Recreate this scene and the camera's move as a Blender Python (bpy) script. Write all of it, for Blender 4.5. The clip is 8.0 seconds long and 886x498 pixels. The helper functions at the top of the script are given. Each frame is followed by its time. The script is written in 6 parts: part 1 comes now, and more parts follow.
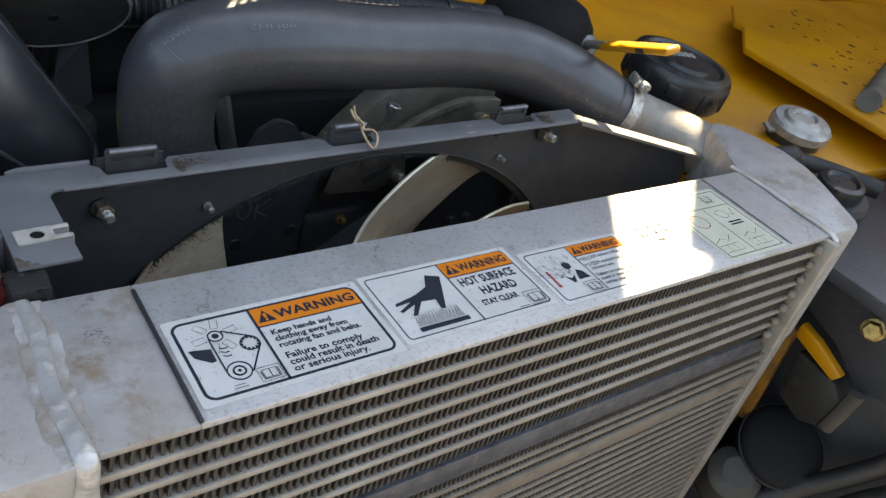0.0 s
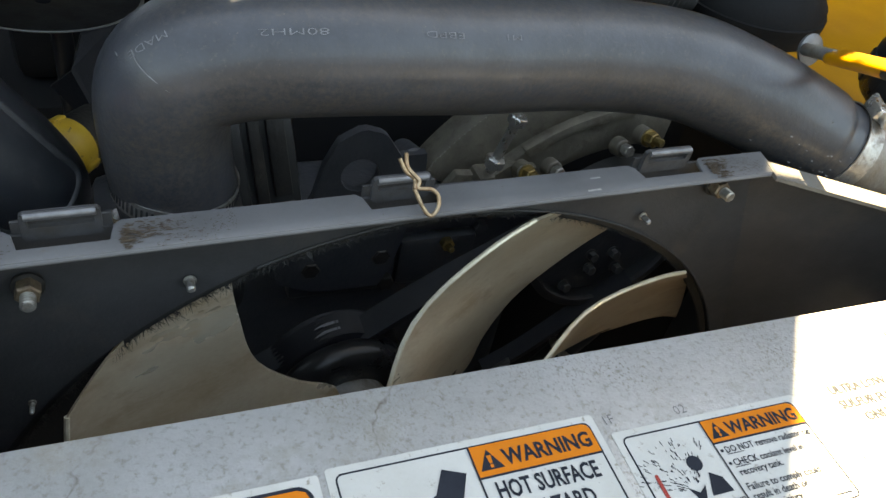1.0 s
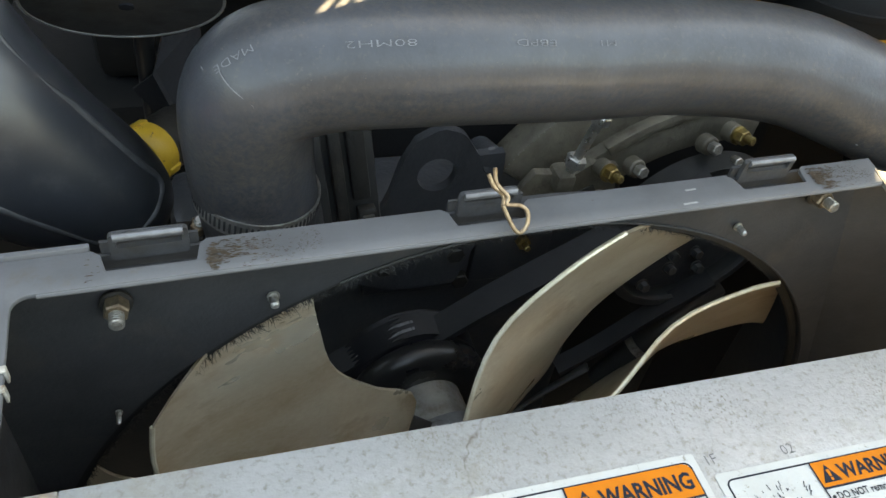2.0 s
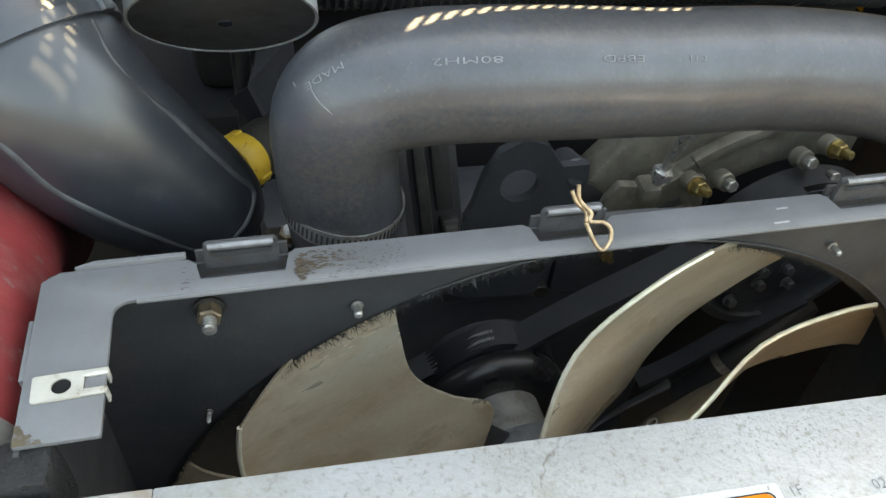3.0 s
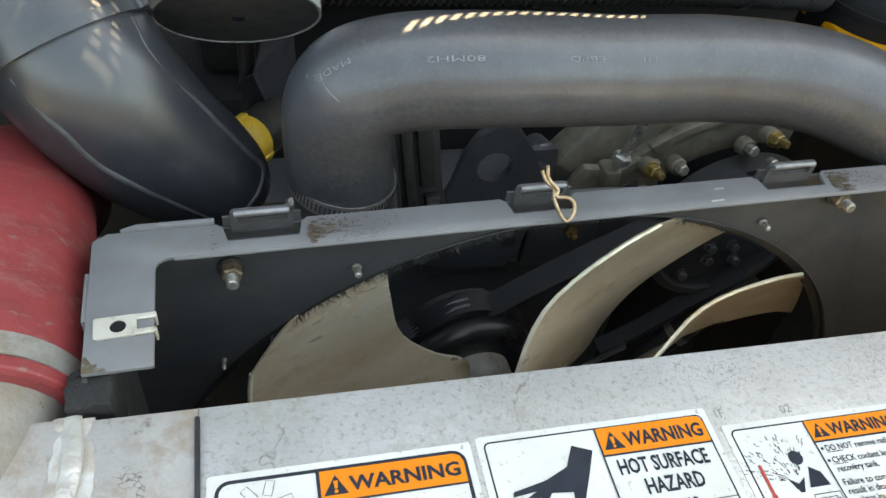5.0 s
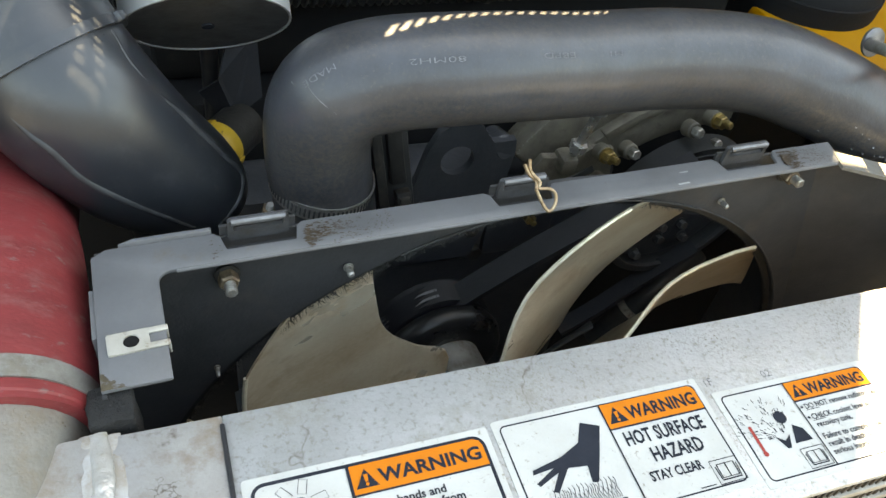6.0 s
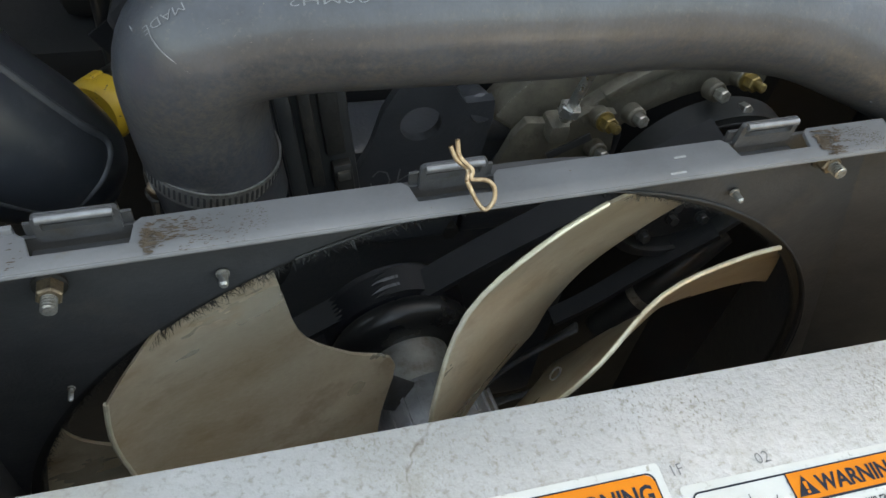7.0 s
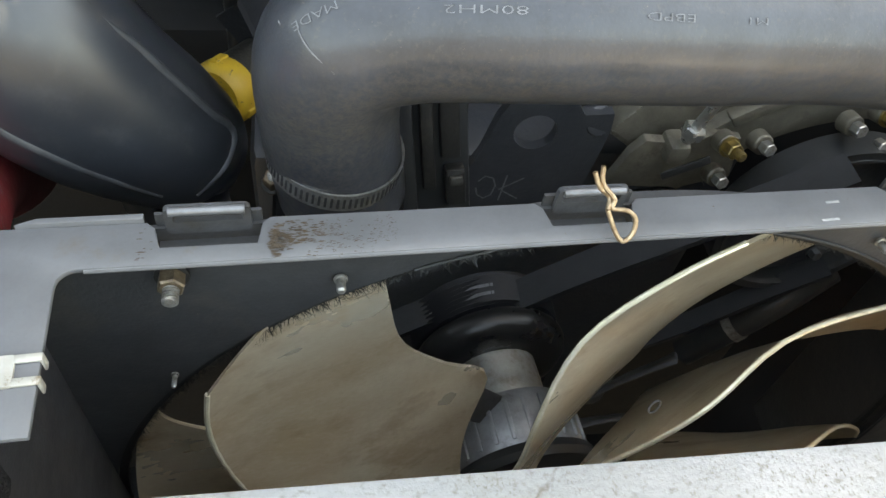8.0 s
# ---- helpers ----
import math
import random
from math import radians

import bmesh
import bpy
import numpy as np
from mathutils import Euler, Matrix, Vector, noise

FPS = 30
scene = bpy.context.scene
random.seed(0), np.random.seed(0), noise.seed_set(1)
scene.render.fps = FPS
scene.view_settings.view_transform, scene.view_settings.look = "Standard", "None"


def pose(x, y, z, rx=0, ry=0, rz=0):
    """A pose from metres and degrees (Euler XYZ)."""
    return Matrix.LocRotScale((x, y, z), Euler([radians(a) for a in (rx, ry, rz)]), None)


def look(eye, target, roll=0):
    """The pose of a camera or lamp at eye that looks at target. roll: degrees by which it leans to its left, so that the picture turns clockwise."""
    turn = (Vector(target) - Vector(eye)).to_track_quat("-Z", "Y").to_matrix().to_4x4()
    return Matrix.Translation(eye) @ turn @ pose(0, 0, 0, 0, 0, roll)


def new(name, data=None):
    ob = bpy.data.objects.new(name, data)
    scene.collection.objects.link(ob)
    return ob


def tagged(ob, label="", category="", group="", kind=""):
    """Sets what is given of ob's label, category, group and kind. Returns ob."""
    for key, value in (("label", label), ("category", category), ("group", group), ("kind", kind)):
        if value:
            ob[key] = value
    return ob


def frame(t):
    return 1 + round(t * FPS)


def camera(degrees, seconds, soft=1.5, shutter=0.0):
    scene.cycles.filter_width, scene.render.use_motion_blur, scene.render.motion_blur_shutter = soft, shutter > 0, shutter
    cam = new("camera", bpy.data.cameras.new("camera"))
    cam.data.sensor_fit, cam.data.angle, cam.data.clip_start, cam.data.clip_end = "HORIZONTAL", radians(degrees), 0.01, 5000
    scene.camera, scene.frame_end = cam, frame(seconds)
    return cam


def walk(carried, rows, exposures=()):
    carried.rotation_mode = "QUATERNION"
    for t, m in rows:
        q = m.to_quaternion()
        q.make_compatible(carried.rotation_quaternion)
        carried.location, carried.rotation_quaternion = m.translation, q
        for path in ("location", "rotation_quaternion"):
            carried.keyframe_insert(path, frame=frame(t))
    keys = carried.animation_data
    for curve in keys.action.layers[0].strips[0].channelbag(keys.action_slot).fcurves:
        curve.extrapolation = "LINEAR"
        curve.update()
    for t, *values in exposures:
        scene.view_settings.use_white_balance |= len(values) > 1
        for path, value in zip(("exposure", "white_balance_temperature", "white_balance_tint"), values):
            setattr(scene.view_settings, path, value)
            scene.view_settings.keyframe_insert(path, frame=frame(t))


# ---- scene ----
cam = camera(58.6, 8.0)
# camera path: metres, tank top of the radiator at z = 0, radiator front towards -y
PATH = [
    (0, (0.333, -0.249, 0.278), (1.476, 0.957, -0.834), 16.1),
    (0.5, (0.465, -0.147, 0.264), (1.289, 1.167, -0.999), 15.4),
    (1, (0.499, -0.106, 0.253), (1.192, 1.222, -1.073), 12.7),
    (1.5, (0.493, -0.093, 0.253), (1.119, 1.228, -1.112), 11.7),
    (2, (0.493, -0.079, 0.257), (1.036, 1.248, -1.137), 9.7),
    (2.2, (0.486, -0.076, 0.264), (0.985, 1.261, -1.137), 8.8),
    (3.3, (0.494, -0.08, 0.263), (0.813, 1.305, -1.143), 5.1),
    (3.5, (0.491, -0.098, 0.27), (0.83, 1.287, -1.133), 6.3),
    (4, (0.486, -0.127, 0.292), (0.854, 1.258, -1.103), 6.8),
    (4.5, (0.484, -0.131, 0.298), (0.863, 1.239, -1.11), 6.8),
    (5.8, (0.435, -0.114, 0.311), (0.995, 1.15, -1.134), 10.7),
    (6, (0.431, -0.124, 0.312), (1.029, 1.142, -1.116), 10.5),
    (6.5, (0.472, -0.113, 0.298), (1.104, 1.135, -1.131), 11.7),
    (7, (0.53, -0.048, 0.257), (0.995, 1.142, -1.282), 9.4),
    (7.5, (0.522, -0.014, 0.242), (0.903, 1.154, -1.335), 11.8),
    (8, (0.506, -0.023, 0.251), (0.82, 1.172, -1.321), 9.9),
]
EXPOSURES = [(0.0, 2.75, 9900, 11), (0.5, 2.75, 10500, 8), (1.0, 3.05, 11500, 6), (1.5, 3.22, 12100, 6), (2.0, 3.57, 12700, 5), (3.5, 3.98, 13300, 5), (4.0, 3.92, 13500, 5), (4.5, 3.8, 13300, 5), (6.0, 3.64, 12700, 5), (7.0, 3.55, 13000, 6), (8.0, 4.06, 13600, 7)]
walk(cam, [(t, look(eye, target, roll)) for t, eye, target, roll in PATH], EXPOSURES)

# ---- light ----
SUN_AZ, SUN_EL = radians(39.7), radians(58)      # sun stands behind and to the right of the engine bay
world = bpy.data.worlds.new("sky")
scene.world = world
world.use_nodes = True
wn = world.node_tree.nodes
sky = wn.new("ShaderNodeTexSky")
sky.sky_type = "NISHITA"
sky.sun_disc = False
sky.sun_elevation, sky.sun_rotation = SUN_EL, SUN_AZ
sky.dust_density = 0.5
world.node_tree.links.new(sky.outputs[0], wn["Background"].inputs[0])
wn["Background"].inputs[1].default_value = 0.12
sun = new("sun", bpy.data.lights.new("sun", "SUN"))
sun.data.energy, sun.data.angle, sun.data.color = 5.0, radians(0.53), (1.0, 0.95, 0.86)
to_sun = Vector((math.sin(SUN_AZ) * math.cos(SUN_EL), math.cos(SUN_AZ) * math.cos(SUN_EL), math.sin(SUN_EL)))
sun.matrix_world = look(to_sun * 5, (0, 0, 0))


# ---- materials ----
def material(name, base, second=None, rough=0.5, metal=0.0, scale=40.0, fine=400.0, amount=0.5, bump=0.1, dirt=None, dirt_at=0.62,
             dirt_scale=18.0, vary=0.0, coat=0.0, stretch=(1, 1, 1), rough_vary=0.15, dirt_width=0.08, speck=None, speck_at=0.66, speck_scale=260.0, tide=None, tide_scale=16.0, dust=None, speck_width=0.04, pits=None, spec=0.5):
    """Two scales of noise between base and second, an optional dirt layer in patches, and fine relief."""
    m = bpy.data.materials.new(name)
    m.use_nodes = True
    n, l = m.node_tree.nodes, m.node_tree.links
    bsdf = n["Principled BSDF"]
    co = n.new("ShaderNodeTexCoord")
    mp = n.new("ShaderNodeMapping")
    mp.inputs["Scale"].default_value = stretch
    l.new(co.outputs["Object"], mp.inputs[0])

    def noise_at(sc, detail, rgh=0.6):
        t = n.new("ShaderNodeTexNoise")
        t.inputs["Scale"].default_value, t.inputs["Detail"].default_value, t.inputs["Roughness"].default_value = sc, detail, rgh
        l.new(mp.outputs[0], t.inputs["Vector"])
        return t.outputs["Fac"]

    def ramp(src, a, b):
        r = n.new("ShaderNodeMapRange")
        r.inputs[1].default_value, r.inputs[2].default_value = a, b
        l.new(src, r.inputs[0])
        return r.outputs[0]

    def mix(fac, a, b):
        x = n.new("ShaderNodeMix")
        x.data_type = "RGBA"
        if isinstance(fac, float):
            x.inputs[0].default_value = fac
        else:
            l.new(fac, x.inputs[0])
        for socket, v in ((x.inputs[6], a), (x.inputs[7], b)):
            if isinstance(v, tuple):
                socket.default_value = (*v, 1)
            else:
                l.new(v, socket)
        return x.outputs[2]

    second = second or tuple(c * 0.7 for c in base)
    large, small = noise_at(scale, 5), noise_at(fine, 3)
    both = n.new("ShaderNodeMath")
    both.operation = "MULTIPLY_ADD"
    l.new(small, both.inputs[0])
    both.inputs[1].default_value = 0.5
    l.new(ramp(large, 0.3, 0.7), both.inputs[2])
    colour = mix(ramp(both.outputs[0], 0.75 - amount, 0.75 + amount), base, second)
    rr = n.new("ShaderNodeMapRange")
    rr.inputs[3].default_value, rr.inputs[4].default_value = max(0.03, rough - rough_vary), min(1, rough + rough_vary)
    l.new(large, rr.inputs[0])
    l.new(rr.outputs[0], bsdf.inputs["Roughness"])
    if dirt:
        spots = ramp(noise_at(dirt_scale, 8, 0.7), dirt_at, dirt_at + dirt_width)
        colour = mix(spots, colour, dirt)
        mm = n.new("ShaderNodeMath")
        mm.operation = "MULTIPLY_ADD"
        l.new(spots, mm.inputs[0])
        mm.inputs[1].default_value, mm.inputs[2].default_value = -metal, metal
        mm.use_clamp = True
        l.new(mm.outputs[0], bsdf.inputs["Metallic"])
    else:
        bsdf.inputs["Metallic"].default_value = metal
    if tide:
        level = noise_at(tide_scale, 4, 0.58)
        off = n.new("ShaderNodeMath")
        off.operation = "SUBTRACT"
        l.new(level, off.inputs[0])
        off.inputs[1].default_value = 0.54
        size = n.new("ShaderNodeMath")
        size.operation = "ABSOLUTE"
        l.new(off.outputs[0], size.inputs[0])
        gate = n.new("ShaderNodeMath")
        gate.operation = "MULTIPLY"
        l.new(ramp(size.outputs[0], 0.008, 0.0), gate.inputs[0])
        l.new(ramp(noise_at(tide_scale * 0.8, 4), 0.55, 0.62), gate.inputs[1])
        faint = n.new("ShaderNodeMath")
        faint.operation = "MULTIPLY"
        l.new(gate.outputs[0], faint.inputs[0])
        l.new(ramp(small, 0.1, 0.65), faint.inputs[1])
        colour = mix(faint.outputs[0], colour, tide)
    if speck:
        colour = mix(ramp(noise_at(speck_scale, 5, 0.65), speck_at, speck_at + speck_width), colour, speck)
    if pits:
        # small dark pits, crowded in patches
        spot = n.new("ShaderNodeMath")
        spot.operation = "MULTIPLY"
        turn = n.new("ShaderNodeMapping")
        turn.inputs["Rotation"].default_value, turn.inputs["Scale"].default_value = (0, 0, 0.7), (1, 0.68, 1)
        l.new(co.outputs["Object"], turn.inputs[0])
        grain = n.new("ShaderNodeTexNoise")
        grain.inputs["Scale"].default_value, grain.inputs["Detail"].default_value = 900, 3
        l.new(turn.outputs[0], grain.inputs["Vector"])
        l.new(ramp(grain.outputs["Fac"], 0.54, 0.68), spot.inputs[0])
        l.new(ramp(noise_at(26, 5, 0.65), 0.48, 0.66), spot.inputs[1])
        colour = mix(spot.outputs[0], colour, pits)
    if dust:
        # settled dust on the crown and caked grime on the belly of round things
        geo = n.new("ShaderNodeNewGeometry")
        sep = n.new("ShaderNodeSeparateXYZ")
        l.new(geo.outputs["Normal"], sep.inputs[0])
        tilt = n.new("ShaderNodeMath")
        tilt.operation = "SUBTRACT"
        l.new(sep.outputs[2], tilt.inputs[0])
        tilt.inputs[1].default_value = 0.52
        bend = n.new("ShaderNodeMath")
        bend.operation = "ABSOLUTE"
        l.new(tilt.outputs[0], bend.inputs[0])
        cover = n.new("ShaderNodeMath")
        cover.operation = "MULTIPLY"
        l.new(ramp(bend.outputs[0], 0.22, 0.62), cover.inputs[0])
        l.new(ramp(noise_at(330, 9, 0.8), 0.42, 0.72), cover.inputs[1])
        colour = mix(cover.outputs[0], colour, dust)
    if vary:
        info = n.new("ShaderNodeObjectInfo")
        hsv = n.new("ShaderNodeHueSaturation")
        vr = n.new("ShaderNodeMapRange")
        vr.inputs[3].default_value, vr.inputs[4].default_value = 1 - vary, 1 + vary
        l.new(info.outputs["Random"], vr.inputs[0])
        l.new(vr.outputs[0], hsv.inputs["Value"])
        l.new(colour, hsv.inputs["Color"])
        colour = hsv.outputs[0]
    l.new(colour, bsdf.inputs["Base Color"])
    bsdf.inputs["Specular IOR Level"].default_value = spec
    if bump:
        bp = n.new("ShaderNodeBump")
        bp.inputs["Strength"].default_value, bp.inputs["Distance"].default_value = bump, 0.002
        l.new(both.outputs[0], bp.inputs["Height"])
        l.new(bp.outputs[0], bsdf.inputs["Normal"])
    if coat:
        bsdf.inputs["Coat Weight"].default_value, bsdf.inputs["Coat Roughness"].default_value = coat, 0.2
    return m


ALU = material("weathered_aluminium", (0.505, 0.508, 0.515), (0.37, 0.368, 0.36), 0.45, 0.4, 12, 520, 0.4, 0.3, (0.29, 0.265, 0.225), 0.54, 17, dirt_width=0.15, speck=(0.27, 0.25, 0.215), speck_at=0.53, speck_width=0.2, speck_scale=300, tide=(0.15, 0.12, 0.085), tide_scale=15, pits=(0.23, 0.213, 0.18))
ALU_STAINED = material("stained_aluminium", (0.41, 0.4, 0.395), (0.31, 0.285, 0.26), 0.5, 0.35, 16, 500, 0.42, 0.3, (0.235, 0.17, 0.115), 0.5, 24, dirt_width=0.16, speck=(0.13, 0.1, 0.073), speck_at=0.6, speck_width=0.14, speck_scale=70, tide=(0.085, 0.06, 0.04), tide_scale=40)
ALU_DULL = material("dull_cast_aluminium", (0.252, 0.2394, 0.2184), (0.168, 0.1571, 0.1386), 0.5, 0.3, 24, 500, 0.42, 0.35, (0.17, 0.125, 0.085), 0.5, 28, dirt_width=0.2, speck=(0.1, 0.08, 0.06), speck_at=0.66, speck_scale=260)
ALU_CAST = material("sand_cast_aluminium", (0.43, 0.426, 0.43), (0.3, 0.292, 0.284), 0.5, 0.4, 30, 800, 0.5, 0.35, (0.2, 0.155, 0.11), 0.51, 20, dirt_width=0.2, speck=(0.11, 0.088, 0.066), speck_at=0.64, speck_scale=240, tide=(0.13, 0.1, 0.07), tide_scale=24)
WELD = material("weld_bead_metal", (0.54, 0.535, 0.525), (0.4, 0.37, 0.33), 0.36, 0.45, 60, 500, 0.5, 0.4, (0.33, 0.25, 0.17), 0.54, 60, dirt_width=0.16, speck=(0.07, 0.055, 0.04), speck_at=0.7, speck_scale=170)
WELD_EDGE = material("burnt_weld_edge", (0.4, 0.375, 0.35), (0.27, 0.21, 0.15), 0.5, 0.3, 40, 500, 0.45, 0.3, (0.45, 0.45, 0.455), 0.47, 55, dirt_width=0.2, speck=(0.08, 0.06, 0.045), speck_at=0.68, speck_scale=180)
BAR = material("dusty_cooler_bar", (0.345, 0.32, 0.285), (0.225, 0.2, 0.17), 0.45, 0.3, 40, 900, 0.5, 0.15, (0.14, 0.11, 0.083), 0.55, 26, vary=0.08, dirt_width=0.2)
BAR_LOW = material("brown_dusty_bar", (0.21, 0.175, 0.142), (0.14, 0.116, 0.092), 0.6, 0.1, 60, 900, 0.5, 0.15, (0.09, 0.07, 0.052), 0.57, 40, vary=0.1, dirt_width=0.15)
# fin colour darkened to carry the shade of the gaps between bars
FIN = material("dark_cooler_fin", (0.062, 0.05084, 0.04092), (0.0279, 0.02294, 0.0186), 0.65, 0.1, 80, 700, 0.5, 0.1)
BAR_DARK = material("dark_separator_bar", (0.1, 0.105, 0.122), (0.055, 0.056, 0.064), 0.45, 0.3, 70, 400, 0.4, 0.5, (0.15, 0.125, 0.1), 0.6, 60)
SHROUD = material("grey_painted_steel", (0.137, 0.139, 0.146), (0.102, 0.1035, 0.108), 0.45, 0.0, 26, 800, 0.5, 0.05, (0.12, 0.1, 0.08), 0.62, 34, dirt_width=0.16, speck=(0.085, 0.06, 0.042), speck_at=0.7, speck_scale=300)
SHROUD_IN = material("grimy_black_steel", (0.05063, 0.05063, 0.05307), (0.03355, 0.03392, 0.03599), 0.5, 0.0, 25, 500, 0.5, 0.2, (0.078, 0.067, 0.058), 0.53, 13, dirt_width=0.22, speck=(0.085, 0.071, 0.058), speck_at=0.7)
RUST = material("rust", (0.125, 0.062, 0.032), (0.06, 0.034, 0.02), 0.9, 0.0, 200, 900, 0.5, 0.5)
OLIVE_RUST = material("olive_brown_stain", (0.093, 0.0713, 0.0434), (0.0527, 0.03844, 0.0248), 0.8, 0.0, 120, 900, 0.5, 0.4, (0.14, 0.14, 0.145), 0.55, 200, dirt_width=0.1)
FLANGE_RUST = material("dull_brown_rust", (0.085, 0.056, 0.034), (0.045, 0.03, 0.02), 0.85, 0.0, 200, 900, 0.5, 0.5, (0.115, 0.095, 0.078), 0.56, 260, dirt_width=0.15)
ZINC = material("bright_zinc", (0.62, 0.61, 0.59), (0.45, 0.44, 0.42), 0.3, 0.85, 200, 900, 0.5, 0.1, (0.2, 0.17, 0.13), 0.64, 150)
NUT = material("rusty_zinc", (0.33, 0.25, 0.17), (0.17, 0.12, 0.08), 0.4, 0.65, 220, 900, 0.5, 0.2, (0.075, 0.042, 0.026), 0.48, 170, dirt_width=0.2)
TAB = material("worn_grey_steel", (0.07, 0.072, 0.078), (0.042, 0.042, 0.044), 0.4, 0.1, 60, 700, 0.5, 0.1, (0.045, 0.038, 0.032), 0.52, 60, dirt_width=0.2)
TAB_WORN = material("rubbed_bare_steel", (0.2, 0.205, 0.215), (0.12, 0.12, 0.125), 0.35, 0.5, 90, 700, 0.5, 0.1, (0.05, 0.042, 0.036), 0.6, 60, dirt_width=0.15)
STEEL = material("grimy_zinc_steel", (0.52, 0.51, 0.49), (0.33, 0.31, 0.28), 0.36, 0.85, 200, 900, 0.5, 0.15, (0.11, 0.08, 0.058), 0.5, 150, dirt_width=0.2)
GOLD = material("yellow_zinc_steel", (0.36, 0.2664, 0.108), (0.216, 0.1512, 0.0648), 0.38, 0.85, 200, 900, 0.5, 0.15, (0.08, 0.058, 0.036), 0.54, 180, dirt_width=0.15)
PIN = material("brassy_wire", (0.5, 0.37, 0.25), (0.28, 0.19, 0.12), 0.42, 0.85, 300, 900, 0.5, 0.15, (0.15, 0.08, 0.05), 0.62, 200)
HOSE_RUBBER = material("dusty_hose_rubber", (0.0451, 0.04998, 0.06095), (0.02926, 0.03194, 0.03901), 0.37, 0.0, 30, 420, 0.4, 0.16, (0.066, 0.062, 0.057), 0.55, 300, dirt_width=0.2, speck=(0.12, 0.104, 0.086), speck_at=0.68, speck_scale=480, dust=(0.108, 0.088, 0.07), coat=0.22)
GRIME_PALE = material("dusty_grime", (0.062, 0.0558, 0.04774), (0.0341, 0.031, 0.02666), 0.6, 0.1, 30, 300, 0.5, 0.3, (0.035, 0.029, 0.023), 0.54, 26, dirt_width=0.2)
GRIME = material("oily_grime", (0.022, 0.020, 0.0185), (0.0135, 0.0128, 0.012), 0.55, 0.1, 30, 300, 0.5, 0.5, (0.05, 0.039, 0.029), 0.54, 26, dirt_width=0.2)
BOOT = material("moulded_black_rubber", (0.0224, 0.02598, 0.03248), (0.014, 0.01624, 0.02016), 0.34, 0.0, 14, 400, 0.5, 0.04, (0.034, 0.0365, 0.041), 0.54, 34, dirt_width=0.14, rough_vary=0.16, coat=0.35, speck=(0.032, 0.033, 0.035), speck_at=0.57, speck_width=0.14, speck_scale=75)
BOOT.node_tree.nodes["Principled BSDF"].inputs["Coat IOR"].default_value = 1.5
BOOT.node_tree.nodes["Principled BSDF"].inputs["Coat Roughness"].default_value = 0.3
# paler than the boot, for dust and for the highlight along the seam
SEAM = material("dusty_highlit_seam", (0.04781, 0.05175, 0.05737), (0.01688, 0.01856, 0.02138), 0.55, 0.0, 90, 400, 0.6, 0.1, (0.024, 0.026, 0.029), 0.52, 70, dirt_width=0.2)
RED = material("red_silicone", (0.27, 0.036, 0.038), (0.19, 0.026, 0.028), 0.45, 0.0, 24, 300, 0.5, 0.2, (0.26, 0.115, 0.105), 0.54, 30, dirt_width=0.25, speck=(0.2, 0.13, 0.12), speck_at=0.6, speck_width=0.1, speck_scale=90, stretch=(1, 2, 1))
YELLOW = material("yellow_machine_paint", (0.56, 0.235, 0.006), (0.41, 0.165, 0.006), 0.42, 0.0, 7, 300, 0.5, 0.06, (0.12, 0.06, 0.02), 0.66, 22, dirt_width=0.12, coat=0.15)
YELLOW_CAP = material("yellow_plastic", (0.6, 0.36, 0.04), (0.46, 0.26, 0.03), 0.5, 0.0, 40, 500, 0.5, 0.1, (0.12, 0.075, 0.025), 0.6, 60, speck=(0.04, 0.03, 0.02), speck_at=0.64, speck_scale=240)
BLACK = material("black_plastic", (0.0204, 0.0216, 0.024), (0.0336, 0.0336, 0.0336), 0.4, 0.0, 30, 400, 0.5, 0.08, (0.05, 0.046, 0.04), 0.62, 22, dirt_width=0.2)
IRON = material("black_painted_iron", (0.03588, 0.03864, 0.04554), (0.0552, 0.05727, 0.06348), 0.4, 0.1, 30, 300, 0.5, 0.3, (0.056, 0.053, 0.051), 0.6, 28, dirt_width=0.15)
ENGINE_GREY = material("cast_engine_cover", (0.19, 0.168, 0.135), (0.115, 0.102, 0.082), 0.5, 0.4, 50, 500, 0.5, 0.25, (0.055, 0.042, 0.03), 0.54, 36, dirt_width=0.14)
BLADE = material("dusty_fan_metal", (0.8, 0.695, 0.54), (0.6, 0.445, 0.295), 0.3, 0.52, 12, 500, 0.4, 0.04, (0.43, 0.28, 0.165), 0.51, 9, dirt_width=0.26, rough_vary=0.12, speck=(0.5, 0.345, 0.21), speck_at=0.54, speck_width=0.2, speck_scale=36, stretch=(0.4, 1, 1.2), coat=0.25)
EDGE = material("pale_blade_edge", (0.84, 0.77, 0.61), (0.68, 0.58, 0.42), 0.34, 0.4, 60, 500, 0.5, 0.05, (0.42, 0.32, 0.21), 0.54, 40, dirt_width=0.2)
HUB = material("cast_fan_hub", (0.38, 0.385, 0.395), (0.24, 0.242, 0.25), 0.38, 0.5, 50, 500, 0.5, 0.15, (0.1, 0.088, 0.075), 0.56, 40, dirt_width=0.15)
BELT = material("rubber_belt", (0.015, 0.016, 0.01937), (0.025, 0.02537, 0.02875), 0.5, 0.0, 60, 600, 0.5, 0.1)
BRISTLE = material("black_bristle", (0.012, 0.012, 0.012), (0.03, 0.028, 0.026), 0.6, 0.0, 200, 600)
VINYL = material("white_vinyl", (0.5495, 0.5457, 0.5263), (0.4721, 0.4644, 0.4412), 0.6, 0.0, 30, 900, 0.5, 0.02, (0.3, 0.275, 0.24), 0.6, 230, dirt_width=0.08, speck=(0.22, 0.19, 0.15), speck_at=0.69, speck_scale=420)
